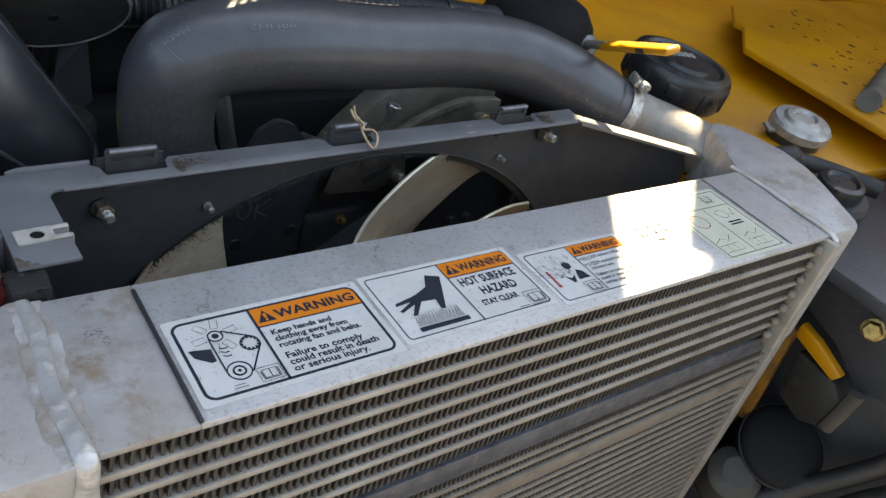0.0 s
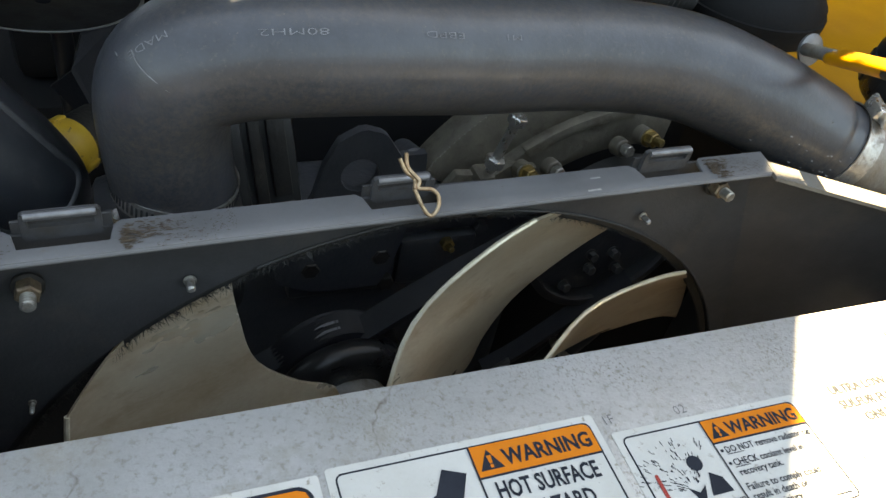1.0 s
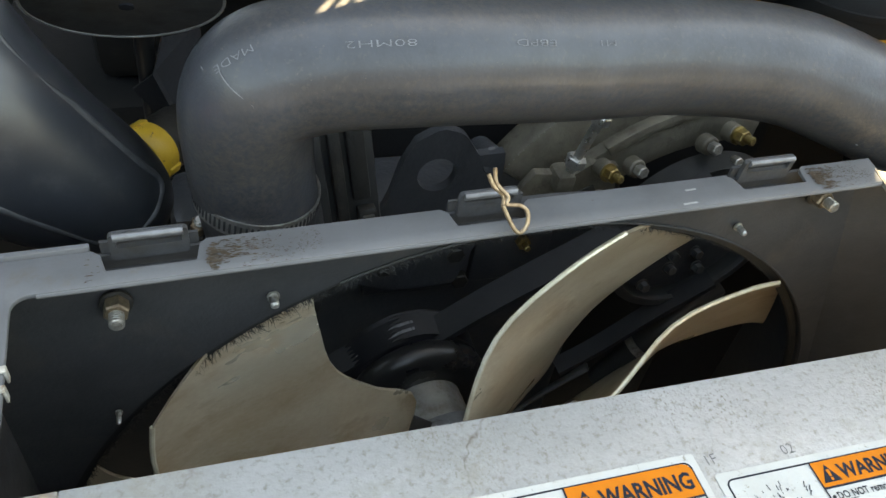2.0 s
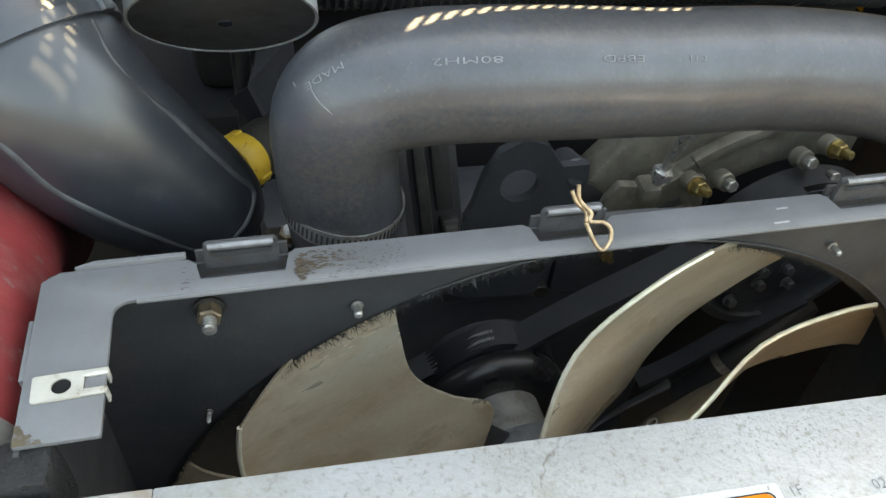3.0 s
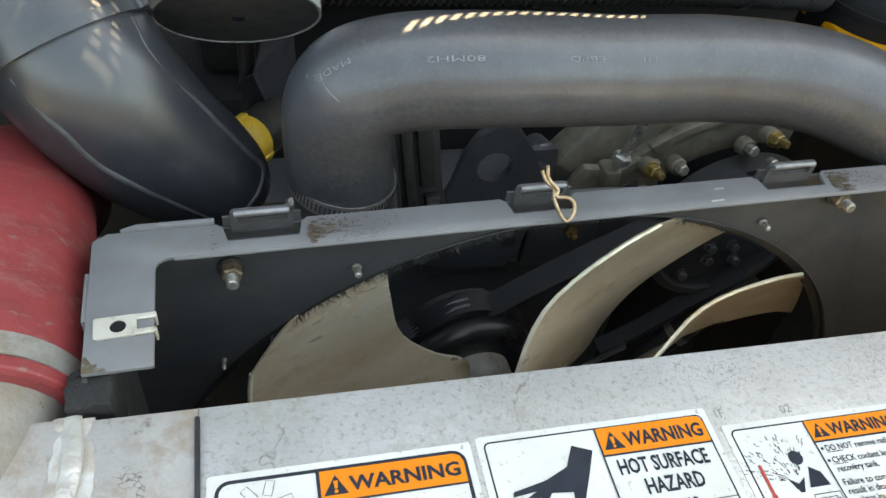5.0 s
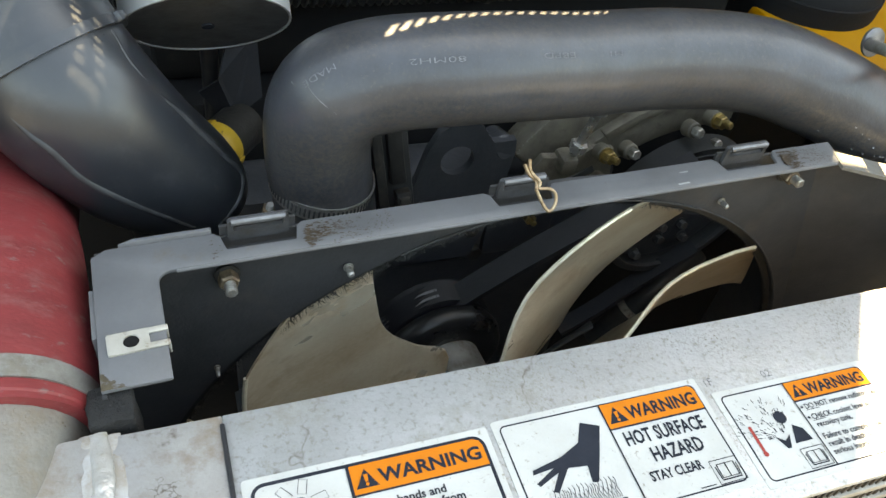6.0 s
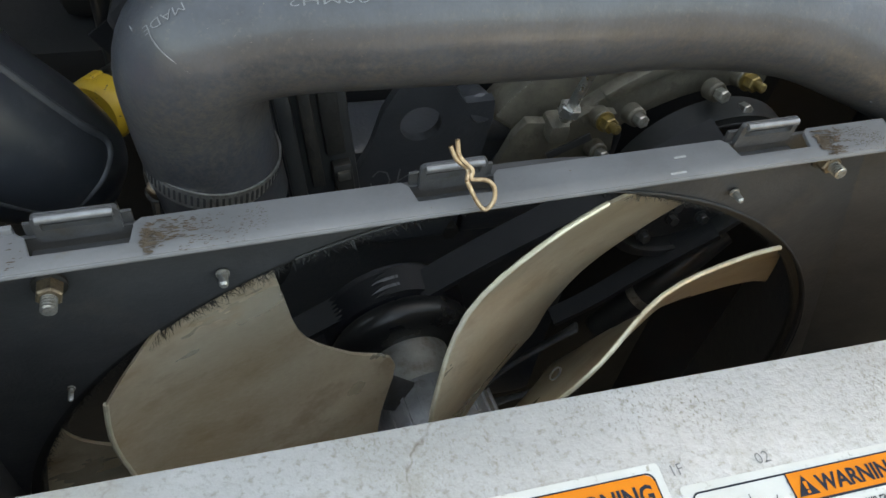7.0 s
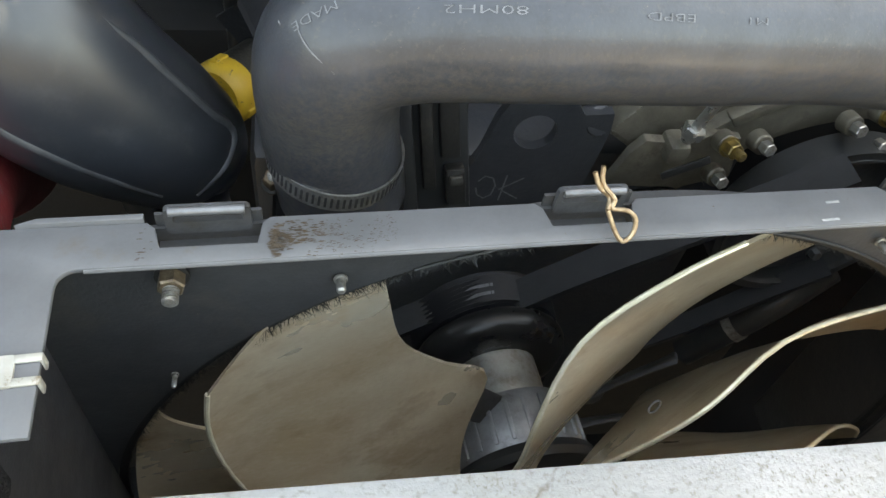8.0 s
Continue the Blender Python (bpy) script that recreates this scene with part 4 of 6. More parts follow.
def shroud():
    top = thing("fan_shroud", (0.653, 0.18, -0.6), "grey painted sheet steel fan shroud with a grimy black inside", "fan shroud")
    # plate with the round opening, in the plane of the shroud
    c = SH.inverted() @ HOLE_AT
    n = 144
    inner = [(c.x + HOLE_R * math.cos(2 * math.pi * i / n), c.z + HOLE_R * math.sin(2 * math.pi * i / n)) for i in range(n)]
    x0, x1, z0, z1 = -0.033, 0.56, -0.62, FLANGE_Z - 0.003
    crease, slope = 0.436, 0.36          # the right edge of the plate leans outwards from the top corner
    outer = []
    for i in range(n):
        d = Vector((math.cos(2 * math.pi * i / n), math.sin(2 * math.pi * i / n)))
        k = min((x1 - c.x) / d.x if d.x > 1e-6 else 9, (x0 - c.x) / d.x if d.x < -1e-6 else 9, (z1 - c.z) / d.y if d.y > 1e-6 else 9, (z0 - c.z) / d.y if d.y < -1e-6 else 9)
        lean = d.x + slope * d.y
        if lean > 1e-6:
            k = min(k, (crease - c.x + slope * (z1 - c.z)) / lean)
        outer.append((c.x + d.x * k, c.z + d.y * k))
    stand = SH @ Matrix.Translation((0, PLATE, 0)) @ Matrix.Rotation(radians(90), 4, "X")
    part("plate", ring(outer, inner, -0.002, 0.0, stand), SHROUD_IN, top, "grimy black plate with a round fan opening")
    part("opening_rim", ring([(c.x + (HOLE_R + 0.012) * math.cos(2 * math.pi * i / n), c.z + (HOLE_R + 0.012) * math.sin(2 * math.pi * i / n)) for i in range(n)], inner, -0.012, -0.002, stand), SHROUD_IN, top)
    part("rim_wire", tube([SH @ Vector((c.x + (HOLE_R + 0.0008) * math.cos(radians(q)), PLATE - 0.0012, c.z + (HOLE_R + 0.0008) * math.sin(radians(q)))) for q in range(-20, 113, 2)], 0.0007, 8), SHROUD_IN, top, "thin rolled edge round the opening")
    # top flange with a notch in front of each tab, running on into the left bracket
    notches = ((0.030, 0.070), (0.184, 0.223), (0.345, 0.389))
    rear = []
    for a, b in notches:
        rear += [(a - 0.003, PLATE + 0.001), (a, PLATE - 0.002), (a + 0.002, 0.0125), (b - 0.002, 0.0125), (b, PLATE - 0.002), (b + 0.003, PLATE + 0.001)]
    outline = [(0.436, 0.0045), (0.44, PLATE + 0.001)] + rear[::-1] + [(-0.026, PLATE + 0.001), (-0.033, PLATE - 0.004), (-0.033, -0.06), (-0.003, -0.06)]
    corner = [(0.004 - 0.007 * math.cos(radians(a)), -0.0025 + 0.007 * math.sin(radians(a))) for a in range(0, 91, 15)]
    part("flange", prism(outline + corner, FLANGE_Z - 0.0025, FLANGE_Z, 0.0006, SH), SHROUD, top, "grey painted top flange with worn edges")
    part("lip", tube([SH @ Vector((u, 0.0051, FLANGE_Z - 0.0018)) for u in (0.006, 0.2, 0.436)], 0.0014, 8), SHROUD, top)
    part("rear_lip", prism([(-0.02, PLATE + 0.0008), (0.026, PLATE + 0.0008), (0.026, PLATE + 0.0036), (-0.012, PLATE + 0.0036)], FLANGE_Z - 0.004, FLANGE_Z + 0.0025, 0.0005, SH), SHROUD, top)
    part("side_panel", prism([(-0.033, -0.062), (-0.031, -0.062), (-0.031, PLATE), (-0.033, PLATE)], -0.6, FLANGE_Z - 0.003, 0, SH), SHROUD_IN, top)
    part("side_lip", prism([(-0.0352, -0.03), (-0.033, -0.03), (-0.033, 0.0), (-0.0352, 0.0)], -0.02, FLANGE_Z - 0.001, 0.0004, SH), SHROUD, top)
    # right side: slanted panel with a sunlit turned edge
    a, b = Vector((0.8475, 0.1672, FLANGE_Z + 0.0003)), Vector((1.006, 0.134, -0.026))
    bm = bmesh.new()
    w = Vector((0.0035, 0.016, 0))
    up = Vector((0, 0, 0.0025))
    v = [bm.verts.new(q) for q in (a, b, b + w, a + w, a - up, b - up, b + w - up, a + w - up)]
    for f in ((0, 1, 2, 3), (7, 6, 5, 4), (0, 4, 5, 1), (1, 5, 6, 2), (2, 6, 7, 3), (3, 7, 4, 0)):
        bm.faces.new([v[i] for i in f])
    part("turned_edge", bm, ALU_DULL, top, "turned grey edge worn to bare metal")
    # the panel that closes the corner runs from the leaning crease forward to the end tank
    bm = bmesh.new()
    fold = [SH @ Vector((crease + slope * k * 0.1, PLATE, z1 - k * 0.1)) for k in range(7)]
    far = [Vector((b.x + 0.004 * k, b.y + 0.016, b.z - 0.004 - 0.095 * k)) for k in range(7)]
    for off in (0.0, 0.002):
        rows = [[bm.verts.new(p + (q - p) * u + Vector((0, off, 0))) for u in (0, 0.33, 0.66, 1)] for p, q in zip(fold, far)]
        for p, q in zip(rows, rows[1:]):
            for k in range(3):
                bm.faces.new((p[k], p[k + 1], q[k + 1], q[k]))
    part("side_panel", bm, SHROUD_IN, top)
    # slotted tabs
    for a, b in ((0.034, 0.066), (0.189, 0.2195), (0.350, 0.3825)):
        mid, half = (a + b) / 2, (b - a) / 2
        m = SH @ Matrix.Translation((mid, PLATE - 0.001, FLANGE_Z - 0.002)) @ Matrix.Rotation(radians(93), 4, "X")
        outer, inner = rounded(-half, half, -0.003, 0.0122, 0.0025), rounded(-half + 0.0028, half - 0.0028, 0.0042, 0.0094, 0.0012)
        # rolled edge paler and tab darker: wear, highlight and shade in the colour
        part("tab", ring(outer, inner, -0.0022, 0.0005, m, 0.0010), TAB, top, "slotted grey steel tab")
        part("rolled_edge", tube([m @ Vector((q, 0.0109, 0.0004)) for q in (-half + 0.002, 0.0, half - 0.002)], 0.0019, 12), TAB_WORN, top, "worn rolled edge of the tab, its highlight in the colour")
        # dark sheets added below and behind the tab for the notch's shade and grime
        part("recess", prism([(a - 0.004, 0.0128), (b + 0.004, 0.0128), (b + 0.004, PLATE + 0.001), (a - 0.004, PLATE + 0.001)], FLANGE_Z - 0.012, FLANGE_Z - 0.0105, 0, SH), SHROUD_IN, top, "dark sheet added for shade and grime under the tab")
        part("recess", prism([(a - 0.004, PLATE + 0.0015), (b + 0.004, PLATE + 0.0015), (b + 0.004, PLATE + 0.003), (a - 0.004, PLATE + 0.003)], FLANGE_Z - 0.014, FLANGE_Z + 0.0035, 0, SH), SHROUD_IN, top, "dark sheet added for shade and grime behind the tab")
    # rust by the notches
    rnd = random.Random(8)
    for u0, u1, count in ((0.0735, 0.122, 800), (0.3925, 0.43, 1200), (0.024, 0.031, 14)):
        bm = bmesh.new()
        for k in range(count):
            u = u0 + (u1 - u0) * (rnd.random() ** 1.5 + rnd.uniform(-0.03, 0.03))
            f = max(0.0, (u - u0) / (u1 - u0))
            v0 = PLATE * (0.55 + 0.1 * f) + rnd.gauss(0, 0.2 + 0.02 * math.sin(u * 300)) * PLATE
            if not 0.004 < v0 < PLATE - 0.002 or math.sin(u * 330 + v0 * 410 + 2.0 * math.sin(v0 * 520)) + math.sin(u * 140 - v0 * 300 + 1.3) < -0.2 - 1.4 * rnd.random():
                continue
            r = (rnd.uniform(0.0003, 0.0009) if f < 0.4 and k % 4 == 0 else rnd.uniform(0.0001, 0.00045)) * (1.1 - 0.5 * f)
            vs = [bm.verts.new((u + 2.0 * r * rnd.uniform(0.5, 1.6) * math.cos(a), v0 + 0.5 * r * rnd.uniform(0.6, 1.3) * math.sin(a), FLANGE_Z + 0.0001 + k * 0.000001)) for a in (0, 0.8, 1.6, 2.4, 3.1, 3.9, 4.7, 5.5)]
            bm.faces.new(vs)
        part("rust_patch", moved(bm, SH), FLANGE_RUST, top, "flaking brown rust", 0)
    # brown stain at the bracket's free corner
    edge = [(-0.0329, -0.0599), (-0.0225, -0.0599), (-0.0232, -0.0584), (-0.0262, -0.0572), (-0.0272, -0.0552), (-0.0292, -0.0546), (-0.0302, -0.0528), (-0.0316, -0.0512), (-0.0329, -0.0505)]
    fine = spline([(x, y, 0) for x, y in edge[1:]], 8)
    fine = [Vector((-0.0329, -0.0599, 0))] + [q + Vector((noise.noise(q * 900), noise.noise(q * 900 + Vector((4, 0, 0))), 0)) * 0.0009 for q in fine]
    bm = bmesh.new()
    bm.faces.new([bm.verts.new((max(q.x, -0.033), max(q.y, -0.06), FLANGE_Z + 0.0001)) for q in fine])
    part("rust_patch", moved(bm, SH), OLIVE_RUST, top, "olive brown stain creeping over the corner", 0)
    # two short pale scratches on the flange
    for at, ln in (((0.7310, 0.1811), 0.0032), ((0.7258, 0.1712), 0.0042)):
        part("scuff", moved(box(-ln, ln, -0.0006, 0.0006, 0.0, 0.00012), Matrix.Translation((at[0], at[1], FLANGE_Z)) @ Matrix.Rotation(radians(4), 4, "Z")), PAINT_MARK, top, "pale scratch", 0)
    # fixings on the plate
    for u, z, r in ((0.1005, -0.033, 0.0021), (0.366, -0.031, 0.0018), (0.02, -0.105, 0.0013)):
        q = SH @ Vector((u, PLATE - 0.002, z))
        part("stud", lathe([(r * 1.5, 0), (r * 1.5, 0.001), (r, 0.0012), (r, 0.007), (r * 0.6, 0.008)], along(q, (0.0, -1, 0.1)), 14), STEEL, top)
    # brush seal: a dark backing band inside the opening, then the bristles
    band = [[(c.x + r * math.cos(2 * math.pi * i / n), c.z + r * math.sin(2 * math.pi * i / n)) for i in range(n)] for r in (HOLE_R - 0.0004, HOLE_R - 0.0058)]
    part("brush_backing", ring(band[0], band[1], -0.0065, -0.0035, stand), BRISTLE, top, "black backing band of the brush")
    bm = bmesh.new()
    for k in range(5200):
        a = radians(rnd.uniform(-5, 190))
        r1 = HOLE_R - 0.0055 - rnd.random() ** 1.7 * (0.0052 if 100 < math.degrees(a) < 175 else 0.002)
        y0, y1 = PLATE + rnd.uniform(0.002, 0.007), PLATE + rnd.uniform(-0.002, 0.008)
        s = a + rnd.uniform(-0.02, 0.02)
        p0 = Vector((c.x + (HOLE_R - 0.005) * math.cos(a), y0, c.z + (HOLE_R - 0.005) * math.sin(a)))
        p1 = Vector((c.x + r1 * math.cos(s), y1, c.z + r1 * math.sin(s)))
        t = Vector((-math.sin(a), 0, math.cos(a))) * 0.00025
        vs = [bm.verts.new(SH @ q) for q in (p0 - t, p0 + t, p1)]
        bm.faces.new(vs)
    tagged(part("bristles", bm, BRISTLE, top, "short black brush seal", 0), kind="stuff")
    return top


shroud()
for u, z in ((0.0315, -0.022), (0.4115, -0.012)):
    q = SH @ Vector((u, PLATE - 0.002, z))
    fastener("bolt_and_nut", q, (0.05, -1, 0.12), 0.0100, "zinc plated nut and bolt end with rusty washer", stud=0.0065, stud_r=0.0034, mat=NUT, group="shroud bolts")


def speed_clip():
    top = thing("speed_clip", (0.404, 0.117, FLANGE_Z), "off-white plated spring clip pushed over the bracket edge", "clip")
    m = SH @ Matrix.Translation((-0.0165, -0.0365, FLANGE_Z + 0.0003)) @ Matrix.Rotation(radians(2), 4, "Z")
    outer = rounded(-0.0125, 0.006, -0.006, 0.006, 0.0012, 8)
    part("leaf", ring(outer, circle(0.0036, len(outer), -0.002, 0.0, radians(10)), 0, 0.0011, m), CLIP, top)
    for y in (-0.0044, 0.0044):
        part("prong", moved(box(0.0055, 0.0145, y - 0.0016, y + 0.0016, 0.0, 0.0011, 0.0004), m), CLIP, top)
        part("hook", moved(box(0.0135, 0.0146, y - 0.0016, y + 0.0016, -0.006, 0.0009, 0.0004), m), CLIP, top)
    # dark disc on the solid flange stands in for the shade inside the hole
    part("thread_boss", lathe([(0.0038, -0.006), (0.0038, 0.0003), (0.002, 0.0002)], m @ Matrix.Translation((-0.002, 0, 0)), 16), SHADE_BLACK, top)


speed_clip()


def r_clip():
    """A hairpin cotter through the slot of the middle tab."""
    o, ex, ey = Vector((0.6235, 0.1715, 0.0205)), Vector((1, 0.035, 0)), Vector((0, 0.5, 0.866))
    pt = lambda a, b, d=0.0: o + (ex * (a - 430) + ey * (520 - b)) * (0.001 / 6.9) + Vector((0, -1, 0.3)) * d
    top = thing("hairpin_cotter", tuple(o), "brassy wire hairpin cotter through the slotted tab", "cotter pin")
    path = [pt(388, 405), pt(393, 455), pt(428, 497, 0.001), pt(424, 522, 0.0015), pt(468, 528, 0.0025), pt(491, 552, 0.003), pt(489, 592, 0.003), pt(463, 616, 0.003), pt(438, 590, 0.003), pt(409, 524, 0.002)]
    part("wire", tube(spline(path, 8), 0.00105, 10), PIN, top)
    part("wire", tube(spline([pt(366, 422), pt(384, 465), pt(418, 500, -0.001), pt(409, 524, 0.002)], 8), 0.00105, 10), PIN, top)


r_clip()


def foam_block():
    bm = box(0.3785, 0.3975, 0.0775, 0.098, -0.035, 0.004, 0.0015, 2)
    bmesh.ops.subdivide_edges(bm, edges=bm.edges[:], cuts=3, use_grid_fill=True)
    for v in bm.verts:
        v.co += Vector((noise.noise(v.co * 150), noise.noise(v.co * 150 + Vector((9, 0, 0))), noise.noise(v.co * 150 + Vector((0, 9, 0))))) * 0.0018
    single("foam_seal", bm, FOAM, "crumbling black foam seal at the shroud corner", "seal")


foam_block()


# ---- fan ----
FAN_TURN = 6.0                                   # degrees by which the engine stands turned to the radiator
BLADES = (171.0, 125.6, 65.2, 31.4, -17, -72, -116, 212)   # unevenly spaced, as on a quiet fan
BLADE_AXIS = Matrix.Translation((0.6523, 0.185, -0.2765)) @ Matrix.Rotation(radians(3.3), 4, "Z")
HUB_AT = FAN + Vector((-0.007, -0.0154, 0.0128))


def smooth_rows(rows):
    """The same rows, eased from one to the next."""
    cols = [[Vector((r[0], r[k], 0)) for r in rows] for k in range(1, 5)]
    lines = [spline(c, 4) for c in cols]
    return [(lines[0][i].x, *(ln[i].y for ln in lines)) for i in range(len(lines[0]))]


ROWS = [(0.056, 61.0, 42.0, -0.0445, -0.027), (0.076, 57.0, 13.0, -0.045, 0.001), (0.093, 53.5, -10.0, -0.0457, 0.0265), (0.13, 44.2, -3.2, -0.0467, 0.0256), (0.17, 39.0, -0.8, -0.0435, 0.0236),
        (0.21, 31.2, -4.7, -0.0245, 0.0255), (0.245, 21.2, -8.4, -0.0158, 0.0262), (0.264, 14.4, -12.5, -0.0101, 0.029)]


def edge_bead(angle):
    """The rolled bead along a blade's leading edge."""
    pts = [Vector((r * math.cos(radians(angle + lead)), y0 + 0.0011, r * math.sin(radians(angle + lead)))) for r, lead, trail, y0, y1 in smooth_rows(ROWS)]
    return tube(pts, 0.0015, 8)


def blade(angle):
    """A twisted, swept blade: rows of radius, lead and trail angle, lead and trail depth."""
    rows = smooth_rows(ROWS)
    bm = bmesh.new()
    grid = []
    n, dense = 20, []
    for a, b in zip(rows, rows[1:]):
        for k in range(2):
            dense.append([p + (q - p) * k / 2 for p, q in zip(a, b)])
    dense.append(list(rows[-1]))
    for side in (0, 1):
        layer = []
        for r, lead, trail, y0, y1 in dense:
            row = []
            for j in range(n + 1):
                s = j / n
                th = radians(angle + lead + (trail - lead) * s)
                y = y0 + (y1 - y0) * s + 0.004 * math.sin(math.pi * s) * (r / 0.265) + side * 0.0022
                row.append(bm.verts.new((r * math.cos(th), y, r * math.sin(th))))
            layer.append(row)
        grid.append(layer)
    rws = len(dense)
    for layer in grid:
        for i in range(rws - 1):
            for j in range(n):
                bm.faces.new((layer[i][j], layer[i][j + 1], layer[i + 1][j + 1], layer[i + 1][j]))
    a, b = grid
    for i in range(rws - 1):
        for j in (0, n):
            bm.faces.new((a[i][j], a[i + 1][j], b[i + 1][j], b[i][j]))
    for j in range(n):
        for i in (0, rws - 1):
            bm.faces.new((a[i][j], a[i][j + 1], b[i][j + 1], b[i][j]))
    return bm


AXIS = Matrix.Translation(HUB_AT) @ Matrix.Rotation(radians(FAN_TURN), 4, "Z")


def shaft(y0):
    """A matrix for turned parts on the fan's axis: z towards the engine."""
    return AXIS @ Matrix.Translation((0, y0, 0)) @ Matrix.Rotation(radians(-90), 4, "X")


def fan():
    top = thing("fan", tuple(HUB_AT), "dusty pale metal engine fan with broad swept blades", "fan")
    for a in BLADES:
        leaf = part("blade", moved(blade(a), BLADE_AXIS), BLADE, top)
        part("leading_edge", moved(edge_bead(a), BLADE_AXIS), EDGE, leaf, "pale leading edge")
    for a in BLADES:
        arm = []
        for r, half, mid in ((0.042, 12, 4), (0.056, 11, 8), (0.07, 9, 9), (0.088, 6, 8), (0.106, 5, 6), (0.122, 3, 5)):
            arm.append((r, radians(a + mid + half), radians(a + mid - half)))
        bm = bmesh.new()
        rows = []
        for r, t0, t1 in arm:
            y = 0.020 + 0.06 * (r - 0.042)
            rows.append([bm.verts.new((r * math.cos(t), y + e + 0.012 * (t0 - t) / max(t0 - t1, 0.01), r * math.sin(t))) for t, e in ((t0, 0), (t1, 0), (t1, 0.004), (t0, 0.004))])
        for p, q in zip(rows, rows[1:]):
            for k in range(4):
                bm.faces.new((p[k], p[(k + 1) % 4], q[(k + 1) % 4], q[k]))
        bm.faces.new(rows[-1])
        bmesh.ops.bevel(bm, geom=bm.edges[:], offset=0.0012, segments=1, affect="EDGES")
        part("arm", moved(bm, BLADE_AXIS), TAB, top, "cast spider arm behind the blade")
    # a pale chip low on one blade
    q = Vector((0.677, 0.1975, -0.1604))
    part("chip", moved(box(-0.004, 0.004, -0.001, 0.001, -0.0022, 0.0022, 0.001), Matrix.Translation(q) @ Matrix.Rotation(radians(-25), 4, "Y")), PAINT_MARK, top, "pale chip in the metal")
    q = Vector((0.7064, 0.1735, -0.1732))
    part("cast_mark", ring([(0.0052 * math.cos(t * 0.3), 0.0032 * math.sin(t * 0.3)) for t in range(21)], [(0.0042 * math.cos(t * 0.3), 0.0023 * math.sin(t * 0.3)) for t in range(21)], -0.0006, 0.0006, along(q, (0.15, -0.8, 0.6)) @ Matrix.Rotation(radians(35), 4, "Z")), HUB, top, "small cast oval")
    hub = part("hub", lathe([(0.04, -0.006), (0.047, -0.004), (0.049, 0.0), (0.049, 0.034), (0.046, 0.040), (0.030, 0.042), (0.026, 0.044)], shaft(0.0), 40), HUB, top, "cast hub with cooling ribs")
    part("clutch_ring", lathe([(0.044, -0.014), (0.052, -0.013), (0.055, -0.008), (0.053, -0.002), (0.046, 0.0)], shaft(0.0), 48), BLACK, top)
    for k in range(24):
        th = 2 * math.pi * k / 24
        q = Vector((0.0495 * math.cos(th), 0.018, 0.0495 * math.sin(th)))
        bm = moved(box(-0.0008, 0.0012, -0.015, 0.015, -0.0016, 0.0016, 0.0005), Matrix.Translation(q) @ Matrix.Rotation(-th, 4, "Y"))
        part("rib", moved(bm, AXIS), HUB, hub)
    part("shaft", lathe([(0.033, 0.042), (0.033, 0.082), (0.03, 0.084)], shaft(0.0), 36), CAP_METAL, top, "bright turned steel shaft")
    return top


fan()


def pulley():
    top = thing("pulley", tuple(AXIS @ Vector((0, 0.1, 0))), "black ribbed belt pulley with a rounded damper disc", "pulley")
    part("damper", lathe([(0.025, 0.080), (0.04, 0.0785), (0.049, 0.079), (0.055, 0.081), (0.059, 0.085), (0.061, 0.091), (0.060, 0.097), (0.056, 0.102), (0.05, 0.103)], shaft(0.0), 56), CAP_BLACK, top)
    prof = [(0.03, 0.102)]
    for k in range(7):
        prof += [(0.0565, 0.105 + k * 0.004), (0.0535, 0.107 + k * 0.004)]
    prof += [(0.0565, 0.134), (0.03, 0.136)]
    part("groove_drum", lathe(prof, shaft(0.0), 56), BELT, top)


pulley()


def belt(name, pts, width, label, text=()):
    """A flat belt of a given width, laid along points, with its width along y."""
    top = thing(name, pts[0], label, "belt", "engine belts")
    path = spline(pts, 10)
    bm = bmesh.new()
    rows = []
    for i, c in enumerate(path):
        d = (path[min(i + 1, len(path) - 1)] - path[max(i - 1, 0)]).normalized()
        nrm = d.cross(Vector((0, 1, 0))).normalized()
        rows.append([bm.verts.new(c + Vector((0, y, 0)) + nrm * t) for y, t in ((-width / 2, 0), (width / 2, 0), (width / 2, -0.005), (-width / 2, -0.005))])
    for a, b in zip(rows, rows[1:]):
        for k in range(4):
            bm.faces.new((a[k], a[(k + 1) % 4], b[(k + 1) % 4], b[k]))
    part("band", bm, BELT, top)
    low = [c - (path[min(i + 1, len(path) - 1)] - path[max(i - 1, 0)]).normalized().cross(Vector((0, 1, 0))) * 0.0052 for i, c in enumerate(path)]
    for k in range(5):
        part("groove_rib", tube([c + Vector((0, width * (k / 4 - 0.5) * 0.86, 0)) for c in low], 0.0012, 6), BELT, top)
    for i in text:
        c, d = path[i], (path[i + 1] - path[i - 1]).normalized()
        nrm = d.cross(Vector((0, 1, 0))).normalized()
        m = Matrix.Translation(c + nrm * 0.0003) @ Matrix((d, Vector((0, 1, 0)), nrm)).transposed().to_4x4()
        for dy in (-0.005, 0.002):
            for dx in (-0.0018, 0.0016):
                part("print_bar", moved(box(dx - 0.001, dx + 0.001, dy - 0.0014, dy + 0.0014, 0, 0.0002), m), CHALK, top, "", 0)
    return top


ax = AXIS @ Vector((0, 0.119, 0))
belt("belt", [(0.45, ax.y, -0.345), (0.56, ax.y, -0.2735), (0.6, ax.y, -0.2455), (0.625, ax.y, -0.2287), (0.65, ax.y, -0.2275), (0.68, ax.y, -0.2455), (0.695, ax.y, -0.28), (0.70, ax.y, -0.36)], 0.024, "black rubber ribbed drive belt with faded print round the pulley", range(17, 34))
